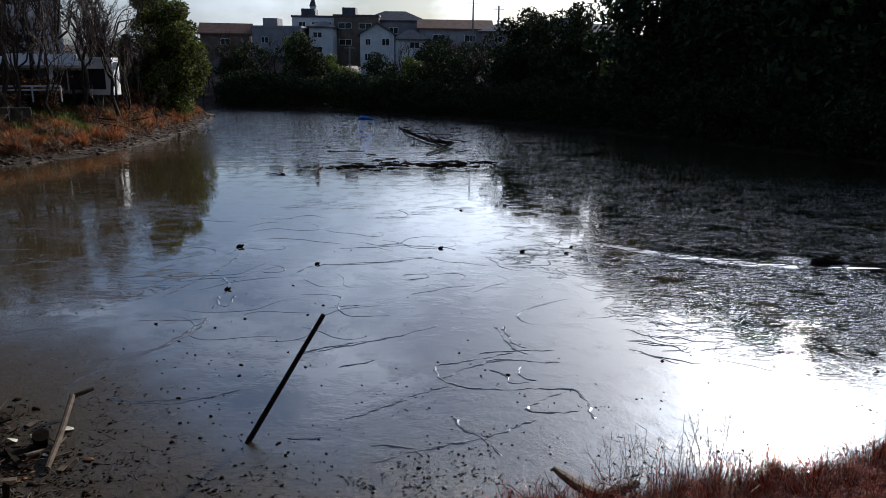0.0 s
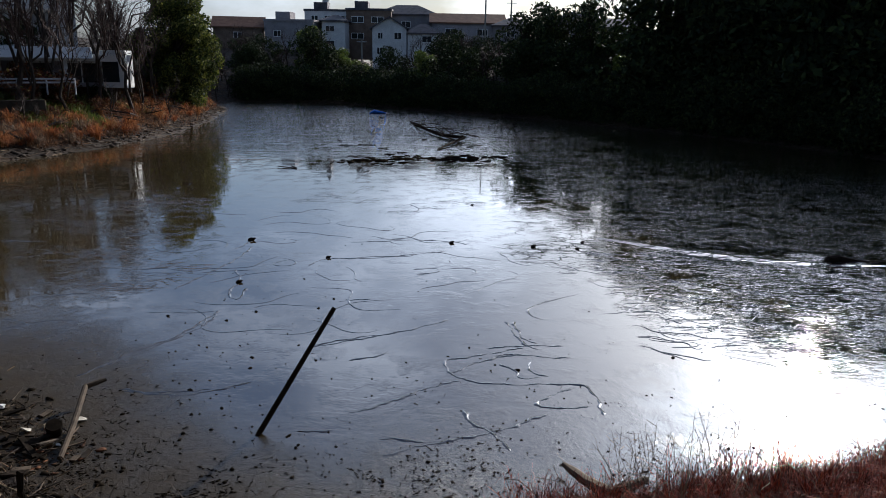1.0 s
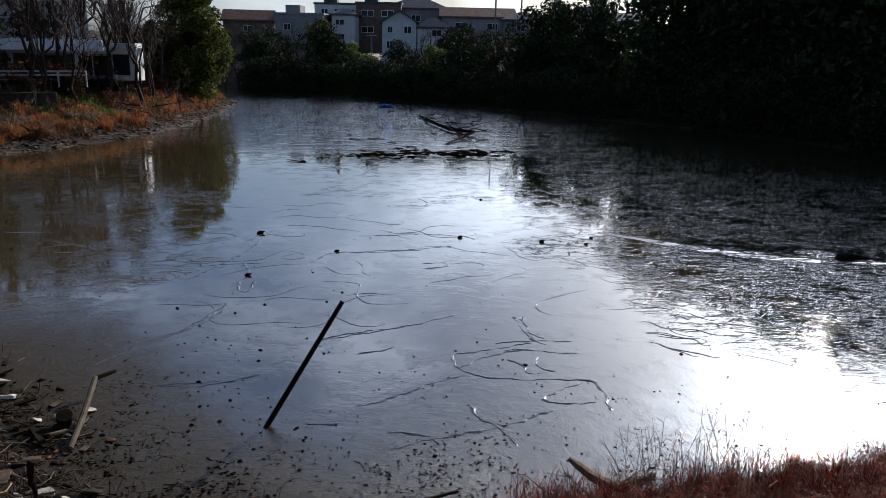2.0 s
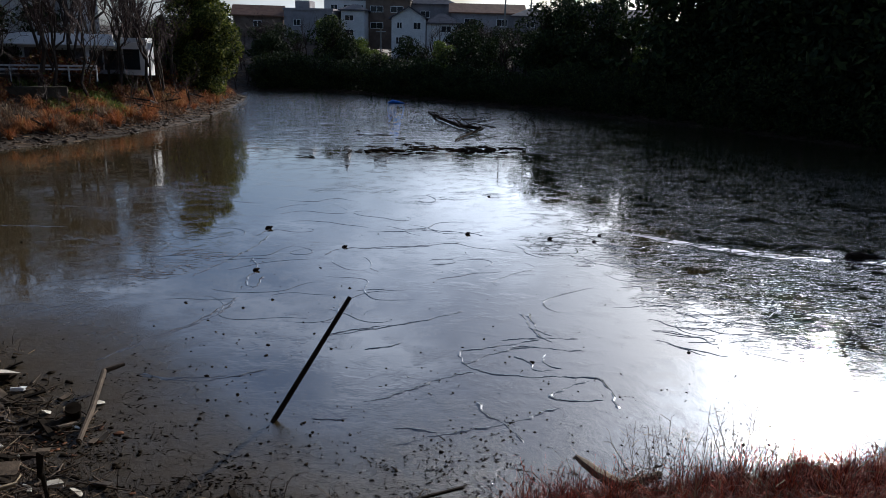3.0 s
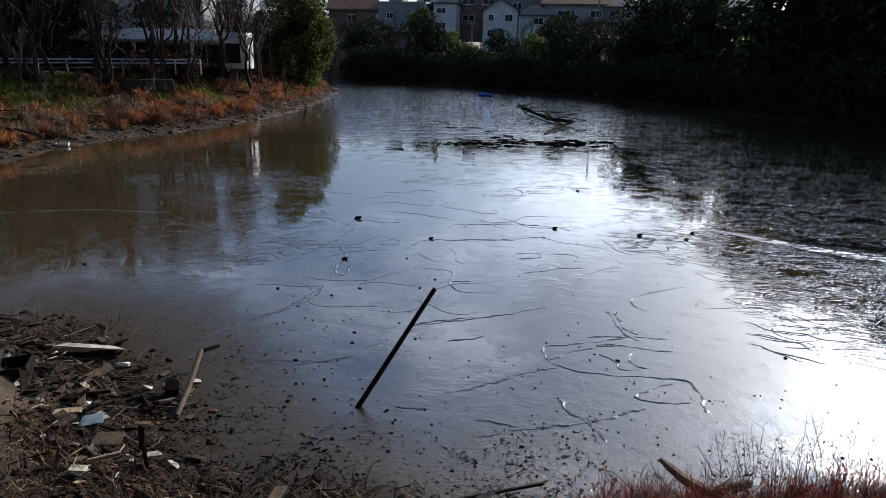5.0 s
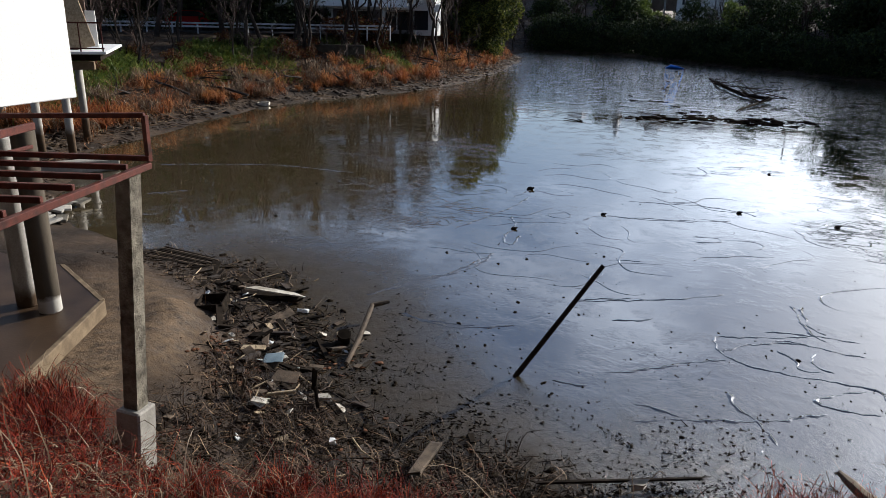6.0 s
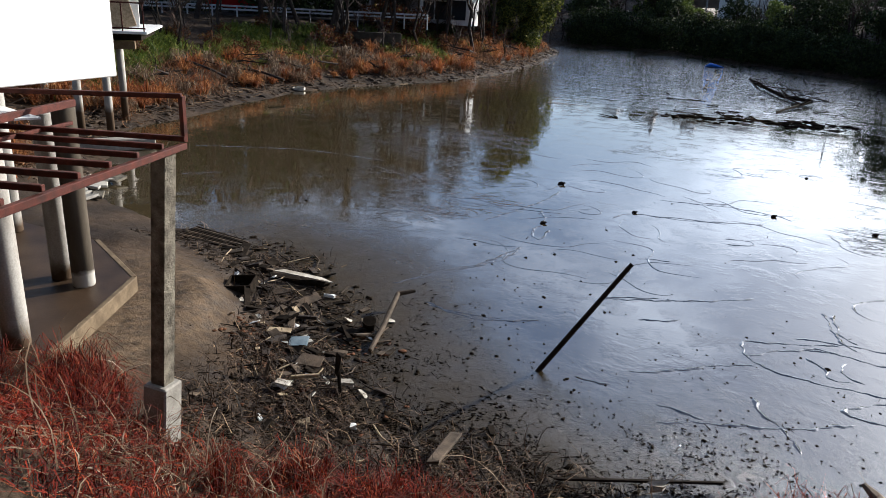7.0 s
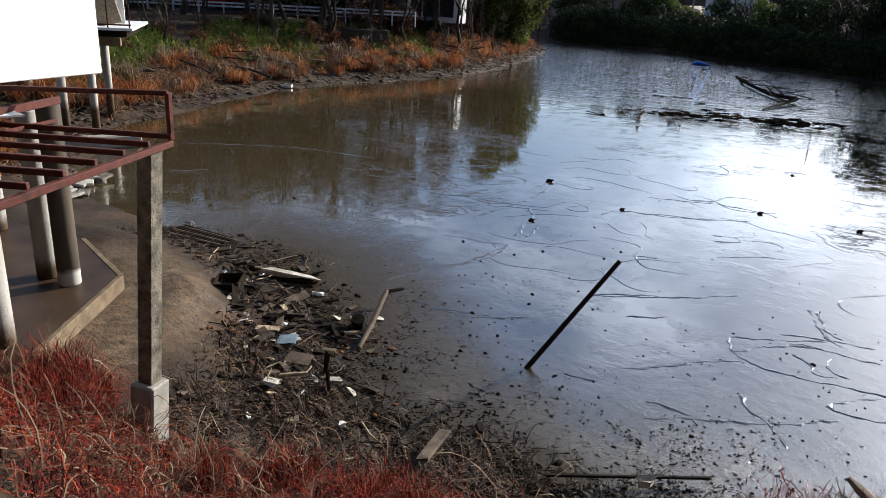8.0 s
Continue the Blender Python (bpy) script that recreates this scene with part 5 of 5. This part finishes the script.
for x, y, w, d in ((0, -0.24, 0.52, 0.03), (0, 0.24, 0.52, 0.03), (-0.245, 0, 0.03, 0.45), (0.245, 0, 0.03, 0.45)):
    part("side", Shape().box((w, d, 0.40), at(x, y, 0.18), 0.006), DARKWOOD, crate)
part("bottom", Shape().box((0.46, 0.45, 0.03), at(0, 0, 0.02)), DARKWOOD, crate)
plank("plank", (-10.1, 11.02, 0.16), (-9.25, 11.12, 0.18), 0.2, 0.14, DARKWOOD, "dark wet timber baulk among the debris", rag=0.07)
plank("plank", (-9.4, 10.8, 0.10), (-8.6, 10.6, 0.10), 0.16, 0.04, WOOD, "grey weathered plank lying in the debris", rag=0.07)
plank("plank", (-6.35, 8.3, 0.22), (-5.98, 8.4, 0.20), 0.26, 0.02, WOOD, "brown weathered board lying on the debris", tilt=12, rag=0.07)
plank("plank", (-7.42, 8.86, 0.22), (-7.05, 9.02, 0.22), 0.16, 0.025, PALEWOOD, "yellowish broken plank on the debris", rag=0.07)
plank("metal_sheet", (-6.86, 8.72, 0.20), (-6.58, 8.86, 0.22), 0.26, 0.012, BLUEGREY, "bent blue-grey metal sheet on the debris", "sheet", 8, rag=0.07)
plank("plank", (-6.06, 7.72, 0.25), (-5.72, 7.96, 0.27), 0.06, 0.05, PALEWOOD, "pale broken lath on the debris", rag=0.07)
plank("carton", (-6.16, 7.46, 0.28), (-5.92, 7.50, 0.28), 0.16, 0.06, PALE, "crushed pale carton on the mud", "carton", rag=0.28)
plank("carton", (-5.42, 8.12, 0.16), (-5.26, 8.20, 0.16), 0.12, 0.05, PALE, "crushed pale carton on the mud", "carton", rag=0.28)
plank("stake", (-5.70, 8.40, 0.0), (-5.68, 8.44, 0.42), 0.10, 0.05, DARKWOOD, "dark broken stake standing in the mud", "stake", rag=0.07)
plank("stake", (-5.36, 8.0, 0.0), (-5.42, 8.05, 0.36), 0.05, 0.05, DARKWOOD, "dark broken stake standing in the mud", "stake", rag=0.07)
plank("stake", (-6.42, 7.55, 0.15), (-6.36, 7.62, 0.5), 0.10, 0.03, WOOD, "split grey stake standing in the mud", "stake", rag=0.07)
plank("plank", (-3.22, 6.86, 0.32), (-3.30, 7.70, 0.22), 0.15, 0.05, WOOD, "grey-brown weathered plank sloping down to the mud", rag=0.07)
plank("batten", (-1.80, 7.58, 0.14), (0.02, 8.60, 0.10), 0.045, 0.035, DARKWOOD, "long thin dark batten lying on the mud", "batten", rag=0.07)
plank("stone", (-0.78, 8.02, 0.13), (-0.60, 8.10, 0.15), 0.10, 0.09, PALE, "small pale stone beside the batten", "stone", rag=0.28)
plank("bottle", (-7.70, 10.92, 0.04), (-7.50, 10.98, 0.04), 0.07, 0.06, WHITE, "white plastic bottle floating by the debris", "bottle", rag=0.28)
plank("ball", (-4.56, 7.04, 0.28), (-4.48, 7.08, 0.28), 0.07, 0.07, WHITE, "small white polystyrene lump on the litter", "litter", rag=0.28)
for i in range(9):
    y = 11.72 + 0.07 * i
    plank("slat", (-12.5 + 0.02 * i, y + 0.02, 0.16 + 0.008 * i), (-10.9 + 0.12 * math.sin(i * 2.1), y + 0.12, 0.12), 0.05, 0.04, (DARKWOOD, WOOD)[i % 3 == 1], "dark wet timber slat of a sunken pallet", "slat", group="slats of the sunken pallet")
plank("sheeting", (-11.5, 11.2, 0.10), (-10.5, 11.35, 0.10), 0.34, 0.02, PALE, "muddy grey-white plastic sheeting on the mud", "sheeting", 4, rag=0.07)


def tub(x, y, r0, h, tilt, label):
    b = thing("bucket", pose(x, y, 0.0, tilt, 0, 40), label, "bucket")
    part("side", Shape().tube([(0, 0, -0.05), (0, 0, h), (0, 0, h), (0, 0, 0.02)], [r0 * 0.8, r0, r0 * 0.93, r0 * 0.74], 20, False), DARKWOOD, b, smooth=False)
    part("bottom", Shape().tube([(0, 0, 0.0), (0, 0, 0.02)], [r0 * 0.79, r0 * 0.79], 20), DARKWOOD, b)


tub(-6.2, 10.15, 0.12, 0.24, 24, "small black bucket tilted in the mud")

# forked driftwood stick in the mud
st = thing("driftwood_stick", Matrix(), "bleached bent driftwood stick sticking out of the mud", "stick")
a, b, c = Vector((-5.72, 9.43, 0.03)), Vector((-6.25, 11.3, 0.28)), Vector((-6.02, 11.56, 0.30))
part("stem", Shape().tube([a, a.lerp(b, 0.4) + Vector((0.03, 0, 0.01)), b, b.lerp(c, 0.5), c], [0.042, 0.046, 0.046, 0.05, 0.035], 8), WOOD, st)
part("fork", Shape().tube([a.lerp(b, 0.25), a.lerp(b, 0.42) + Vector((0.12, 0, -0.02))], [0.02, 0.008], 6), WOOD, st)

r = np.random.default_rng(71)
xy = np.concatenate([scatter(420, -12.5, -1.5, 5.2, 12.5, debris_rule, 72)[:90], tufts(np.array([(-9.6, 11.2), (-8.4, 10.6), (-7.8, 9.8), (-7.0, 9.0), (-6.4, 8.6), (-6.0, 8.0), (-6.4, 10.0), (-10.6, 11.4), (-5.6, 8.3)]), 14, 0.38, 73)])
for i, (x, y) in enumerate(xy):
    z = max(float(ground_height(x, y)), 0.0)
    n, a = r.uniform(0.12, 0.5), r.uniform(0, 360)
    if i % 3:
        s = Shape().tube([(-n, 0, 0), (0, r.normal() * 0.05, 0.02), (n, 0, r.uniform(0, 0.12))], [0.014, 0.013, 0.006], 6)
        ob = thing("driftwood_stick", at(x, y, z + 0.02, a), "brown driftwood stick lying in the debris", "stick", "driftwood in the debris")
        part("stem", s, (WOOD, DARKWOOD, BARK, DARKWOOD, PALEWOOD)[i % 7 % 5], ob)
    else:
        ob = thing("board_scrap", pose(x, y, z + 0.03, r.normal() * 8, r.normal() * 8, a), "broken weathered board scrap in the debris", "board", "board scraps in the debris")
        part("board", Shape().box((n * 0.8, r.uniform(0.05, 0.14), 0.025), None, 0.006), (WOOD, DARKWOOD, DARKWOOD, BARK)[i % 4], ob)

for i in range(34):
    c = ((-9.4, 11.0), (-8.5, 10.5), (-7.6, 9.6), (-6.9, 8.8), (-6.2, 8.3), (-10.5, 11.3), (-6.3, 10.0))[i % 7]
    x, y = c[0] + r.normal() * 0.35, c[1] + r.normal() * 0.3
    z = max(float(ground_height(x, y)), 0.0)
    ob = thing("board_scrap", pose(x, y, z + 0.06, r.normal() * 12, r.normal() * 10, r.uniform(0, 360)), "dark broken timber scrap in the debris", "board", "timber scraps in the debris")
    part("board", Shape().box((r.uniform(0.25, 0.7), r.uniform(0.07, 0.2), r.uniform(0.025, 0.06)), None, 0.008), (DARKWOOD, DARKWOOD, WOOD, DARKWOOD, BARK)[i % 5], ob)

xy = np.concatenate([tufts(np.array([(-7.8, 8.7), (-7.2, 8.5), (-6.2, 9.9), (-5.9, 9.6), (-6.8, 8.2), (-6.3, 7.7)]), 60, 0.28, 171), scatter(900, -9, -2, 5.4, 9.5, debris_rule, 172)[:260]])
lumps("brown_leaf", xy, np.maximum(ground_height(*xy.T), 0.0) + 0.012, 0.015, 0.15, RUSTLEAF, 173, "curled rust-brown dead leaves caught in the debris", "leaves")
r = np.random.default_rng(174)
for i, (x, y) in enumerate(tufts(np.array([(-8.2, 9.2), (-7.3, 8.9), (-6.6, 8.5), (-6.1, 9.9), (-6.0, 7.9), (-9.0, 10.7), (-5.4, 7.4)]), 5, 0.38, 175)):
    z = max(float(ground_height(x, y)), 0.0)
    ob = thing("litter_scrap", pose(x, y, z + 0.03, r.normal() * 20, r.normal() * 20, r.uniform(0, 360)), "small pale scrap of plastic or card in the debris", "litter", "pale scraps in the debris")
    w, d = r.uniform(0.04, 0.12), r.uniform(0.03, 0.07)
    part("scrap", Shape().add([(-w, -d, 0), (w * 0.8, -d * 0.7, 0.01), (w, d * 0.9, 0.0), (0, d * 1.2, 0.02), (-w * 0.9, d * 0.6, 0.0), (-w, -d, -0.012), (w * 0.8, -d * 0.7, -0.006), (w, d * 0.9, -0.012), (0, d * 1.2, -0.006), (-w * 0.9, d * 0.6, -0.012)], [(0, 1, 2, 3, 4), (9, 8, 7, 6, 5)] + [(k, k + 5, (k + 1) % 5 + 5, (k + 1) % 5) for k in range(5)]), (PALE, PALEWOOD, WHITE)[i % 3], ob)

# curved driftwood log at the edge of the weeds
lg = thing("driftwood_log", Matrix(), "curved split driftwood log at the edge of the weeds", "log")
part("trunk", Shape().tube([(1.60, 9.14, 0.33), (1.72, 9.03, 0.29), (1.88, 8.87, 0.24), (2.1, 8.72, 0.19), (2.22, 8.70, 0.19), (2.45, 8.76, 0.24), (2.6, 8.80, 0.27), (2.70, 8.86, 0.30)], [0.05, 0.10, 0.12, 0.15, 0.12, 0.125, 0.10, 0.07], 9, flat=0.6), WOOD, lg)

# trails in the mud skin
def low_ridge(path, half, steep):
    """A rounded strip of mud that runs out flat on both sides."""
    v, n = [], len(path)
    for i, (x, y) in enumerate(path):
        (ax, ay), (bx, by) = path[max(i - 1, 0)], path[min(i + 1, n - 1)]
        k = math.hypot(bx - ax, by - ay) or 1.0
        sx, sy = -(by - ay) / k, (bx - ax) / k
        for c in range(7):
            u = c / 3 - 1
            v.append((x + sx * u * half[i], y + sy * u * half[i], 0.001 + steep * half[i] * math.cos(u * math.pi / 2) ** 2))
    return Shape().add(v, [(i * 7 + c, i * 7 + c + 1, i * 7 + c + 8, i * 7 + c + 7) for i in range(n - 1) for c in range(6)])


r = np.random.default_rng(81)


def trail(*spots, wide=0.036, label="narrow winding ridge pushed up in the wet mud"):
    """A low uneven ridge that winds through a few places."""
    q = [np.array(p) for p in spots]
    q = [2 * q[0] - q[1]] + q + [2 * q[-1] - q[-2]]
    path, rad, ph = [], [], r.uniform(0, 6.28, 4)
    run = 0.0
    for a, b, c, d in zip(q, q[1:], q[2:], q[3:]):
        n = max(4, int(np.linalg.norm(c - b) * 18))
        for i in range(n):
            k = i / n
            p = 0.5 * (2 * b + (c - a) * k + (2 * a - 5 * b + 4 * c - d) * k ** 2 + (3 * b - a - 3 * c + d) * k ** 3)
            run += np.linalg.norm(c - b) / n
            side = np.array([-(c - b)[1], (c - b)[0]]) / np.linalg.norm(c - b)
            p = p + side * (0.02 * math.sin(9 * run + ph[0]) + 0.012 * math.sin(23 * run + ph[1]) + 0.006 * r.normal())
            path.append((p[0], p[1]))
            rad.append(wide * (0.75 + 0.3 * math.sin(4 * run + ph[2]) + 0.25 * math.sin(15 * run + ph[3])) * r.uniform(0.7, 1.2) + 0.003)
    rad[0] = rad[-1] = 0.003
    tr = thing("mud_ridge", Matrix(), label, "mud ridge", "winding ridges in the mud")
    part("ridge", low_ridge(path, rad, 0.32), WET, tr, smooth=True)


trail((-2.88, 14.05), (-2.02, 14.53), (-1.13, 14.93), (-0.03, 15.78))
trail((-2.04, 13.31), (-1.59, 13.5), (-1.24, 13.83))
trail((-1.7, 11.08), (-1.11, 11.5), (-0.37, 12.18), (0.2, 12.5))
trail((1.5, 14.18), (0.7, 13.77), (-0.05, 13.43), (-0.11, 13.12), (0.2, 12.58), (0.95, 12.38), (2.28, 12.44), (2.57, 12.14), (2.62, 11.2))
trail((0.72, 14.1), (1.6, 14.28), (2.43, 14.34))
trail((1.23, 15.74), (1.47, 14.58), (1.81, 14.03))
trail((0.76, 13.51), (1.16, 13.81), (1.84, 13.71), (2.47, 13.69))
trail((0.94, 13.31), (1.23, 13.04), (1.29, 12.69), (1.73, 12.73))
trail((1.59, 13.46), (1.52, 12.99), (1.91, 12.75))
trail((2.26, 12.32), (1.58, 11.75), (1.56, 11.56), (1.87, 11.46), (2.48, 11.6))
trail((0.2, 11.32), (0.41, 10.78), (0.66, 10.6), (0.79, 10.32), (0.96, 9.95))
trail((-1.03, 9.77), (-0.38, 10.12), (0.2, 10.36), (0.97, 10.74), (1.69, 11.3))
trail((-1.11, 10.3), (-0.34, 10.22))
trail((-2.46, 10.43), (-1.82, 10.52))
trail((-6.12, 19.42), (-5.67, 18.38), (-5.67, 17.42), (-5.3, 16.86), (-5.31, 17.81))
trail((-4.18, 19.98), (-3.75, 20.73), (-2.43, 20.92), (-1.44, 21.36), (-0.24, 21.9))
trail((-3.37, 22.8), (-1.93, 23.12), (-1.29, 23.31), (-0.08, 23.14), (0.48, 22.8))
trail((-1.14, 19.78), (-0.54, 19.98), (-0.45, 19.59), (-1.07, 19.34))
trail((-6.73, 12.66), (-6.04, 13.88), (-5.51, 15.04), (-5.46, 16.16))
trail((-5.91, 11.8), (-4.74, 11.62), (-3.62, 12.22))
trail((-6.5, 22.85), (-6.76, 21.55))
trail((-10.64, 16.55), (-9.96, 16.79), (-9.03, 17.14))
trail((-2.81, 16.89), (-2, 17.14))
trail((-2.87, 13.94), (-2.09, 14.38), (-1.15, 14.89))
trail((-6.94, 12.27), (-6.44, 13.39), (-5.82, 14.48), (-5.46, 16.11))
trail((-5.84, 11.69), (-5, 11.73), (-4.25, 11.89))
trail((-19.71, 19.84), (-17.96, 20.9), (-15.84, 21.87), (-12.82, 22.1))
trail((-17.03, 16.46), (-16.18, 17.43))
trail((1.39, 15.77), (1.52, 14.78), (1.83, 14.36))
trail((-0, 12.81), (0.62, 13.43), (1.45, 13.88))
trail((-7.12, 17.52), (-6.44, 20.22), (-6.31, 22.06))
# a broad smooth bank of mud, low enough to shine
q = [Vector((4.8, 24.2)), Vector((7.17, 22.75)), Vector((8.78, 21.85)), Vector((10.7, 21.45)), Vector((13.5, 21.3))]
path = [tuple(a.lerp(b, i / 16)) for a, b in zip(q, q[1:]) for i in range(16)]
half = [0.03 + 0.36 * math.sin(math.pi * i / 63) ** 0.5 * (1 + 0.25 * math.sin(i * 0.7)) for i in range(64)]
bank = thing("mud_bank", Matrix(), "broad low bank of smooth shining mud", "mud bank")
part("bank", low_ridge(path, half, 0.13), WET, bank, smooth=True)

r = np.random.default_rng(83)
for i in range(54):
    p = np.array([r.uniform(-9.5, 8.5), r.uniform(14, 28)])
    a = r.normal() * 0.6 + (math.pi if i % 2 else 0)
    path, rad, turn = [], [], r.normal() * 0.10
    n = int(r.uniform(22, 60))
    top = r.uniform(0.012, 0.028)
    for k in range(n):
        turn = 0.88 * turn + r.normal() * 0.05
        a += turn
        p = p + 0.055 * np.array([math.cos(a) * 1.25, math.sin(a)])
        path.append((p[0], p[1]))
        rad.append(0.006 + top * min(1.0, 4 * (k + 0.5) / n, 4 * (n - k - 0.5) / n) * r.uniform(0.55, 1.25))
    tr = thing("mud_ridge", Matrix(), "fine curling ridge in the wet mud skin", "mud ridge", "winding ridges in the mud")
    part("ridge", low_ridge(path, rad, 0.32), WET, tr, smooth=True)

for i in range(170):
    p = np.array([r.uniform(3.8, 12.0), r.uniform(14.2, 22.5)])
    a, turn, path, rad = -0.22 + 0.3 * r.normal(), 0.0, [], []
    n, top = int(r.uniform(12, 34)), r.uniform(0.014, 0.034)
    for k in range(n):
        turn = 0.6 * turn + r.normal() * 0.13 - 0.12 * (a + 0.22)
        a += turn
        p = p + 0.05 * np.array([math.cos(a), math.sin(a)])
        path.append((p[0], p[1]))
        rad.append(0.006 + top * math.sin(math.pi * (k + 0.5) / n) ** 0.6 * r.uniform(0.6, 1.3))
    tr = thing("mud_ridge", Matrix(), "short slanting ridge in the dark wet mud", "mud ridge", "slanting ridges in the dark mud")
    part("ridge", low_ridge(path, rad, 0.34), WET, tr, smooth=True)

# dark lumps out on the open mud, set where ducks float
r = np.random.default_rng(84)
for x, y, size in [(-6.57, 22.77, 0.17), (-0.07, 22.99, 0.12), (-5.65, 18.23, 0.12), (2.57, 22.7, 0.13), (3.96, 22.56, 0.1), (4.26, 23.39, 0.1), (-3.74, 20.85, 0.11), (0.72, 29.43, 0.09), (-18.94, 22.65, 0.07), (-12.09, 16.29, 0.07), (-13.18, 20.09, 0.07), (-6.51, 15.57, 0.06)]:
    n = 0.72 * size
    b = thing("mud_lump", at(x, y, 0.0, r.uniform(-25, 25)), "dark lump set in place of a duck on the open flat", "mud lump", "lumps on the open mud")
    part("lump", Shape().tube([(-n, 0, 0.0), (-n * 0.6, 0.01, n * 0.3), (0, 0, n * 0.42), (n * 0.55, 0, n * 0.35), (n * 0.8, 0, n * 0.6), (n * 1.15, 0.01, n * 0.5)], [n * 0.1, n * 0.36, n * 0.46, n * 0.36, n * 0.25, n * 0.06], 8), DARKWOOD, b)

# bar of mud and fallen branches out in the pond
xy = scatter(8000, -7, 4, 37, 49, lambda x, y: np.exp(-(((x + 1.2) / 3.2) ** 2 + ((y - 43.5 - 0.25 * (x + 1.2)) / 1.3) ** 2)) * (0.25 + 0.5 * smooth01(clumped(x, y, 1.2, 1), 0.38, 0.62)), 91)
lumps("mud_bar", xy, 0 * xy[:, 0], 0.085, 0.2, CLOD, 92, "low dark bar of mud and debris in the pond", "mud bar")
xy = scatter(3000, -14, 9, 38, 90, lambda x, y: 0.16 * smooth01(clumped(x, y, 0.7, 6), 0.45, 0.8) * np.exp(-((x + 1) / 7) ** 2), 93)
sticks("twig_litter", xy, 0 * xy[:, 0], 0.6, 0.03, DARKWOOD, 94, "dark twigs and scum strewn over the far shallows", "litter")
fb = thing("fallen_branch", Matrix(), "dark fallen branch lying in the shallow water", "branch")
stem = [Vector((-4.4, 70, 0.05)), Vector((-3.2, 62.5, 0.25)), Vector((-1.2, 56, 0.2)), Vector((0.6, 53.4, 0.3)), Vector((-1.2, 48, 0.05))]
part("stem", Shape().tube(stem, [0.06, 0.12, 0.14, 0.12, 0.05], 6), DARKWOOD, fb)
for i in range(14):
    k = r.uniform(0.3, 3.6)
    p = stem[int(k)].lerp(stem[int(k) + 1], k % 1)
    part("side_branch", Shape().tube([p, p + Vector((r.normal() * 0.7, r.normal() * 1.0, r.uniform(0.1, 0.5))), p + Vector((r.normal() * 1.2, r.normal() * 1.6, r.uniform(0.1, 0.9)))], [0.06, 0.045, 0.015], 5), DARKWOOD, fb)
lp = thing("sunken_log", at(11.7, 21.6, -0.02, 10), "black waterlogged log stump in the shallows", "log")
part("trunk", Shape().tube([(-0.4, 0, 0.0), (-0.22, 0.05, 0.10), (0.06, 0, 0.13), (0.35, 0.04, 0.08), (0.8, 0, 0.02), (1.8, -0.1, 0.0)], [0.08, 0.16, 0.18, 0.13, 0.07, 0.03], 9, flat=0.7), DARKWOOD, lp)
bs = thing("blue_sheet", at(-8.5, 79.5, 0.0, 10), "crumpled bright blue plastic sheet on the far mud", "sheet")
part("sheet", Shape().tube([(-0.9, 0, 0.05), (-0.4, 0.1, 0.22), (0.3, 0, 0.14), (0.9, 0.1, 0.05)], [0.1, 0.42, 0.3, 0.08], 8, flat=0.5), BLUE, bs)
bx = thing("foam_box", Matrix.LocRotScale((-26.1, 34.6, 0.08), Euler((0.1, 0, 0.4)), (0.5, 0.5, 0.45)), "open dirty white foam box stranded on the shore", "box")
for x, y, w, d in ((0, -0.4, 1.3, 0.06), (0, 0.4, 1.3, 0.06), (-0.62, 0, 0.06, 0.8), (0.62, 0, 0.06, 0.8)):
    part("side", Shape().box((w, d, 0.34), at(x, y, 0.1), 0.01), PALE, bx)
part("bottom", Shape().box((1.3, 0.8, 0.05), at(0, 0, -0.05), 0.01), PALE, bx)
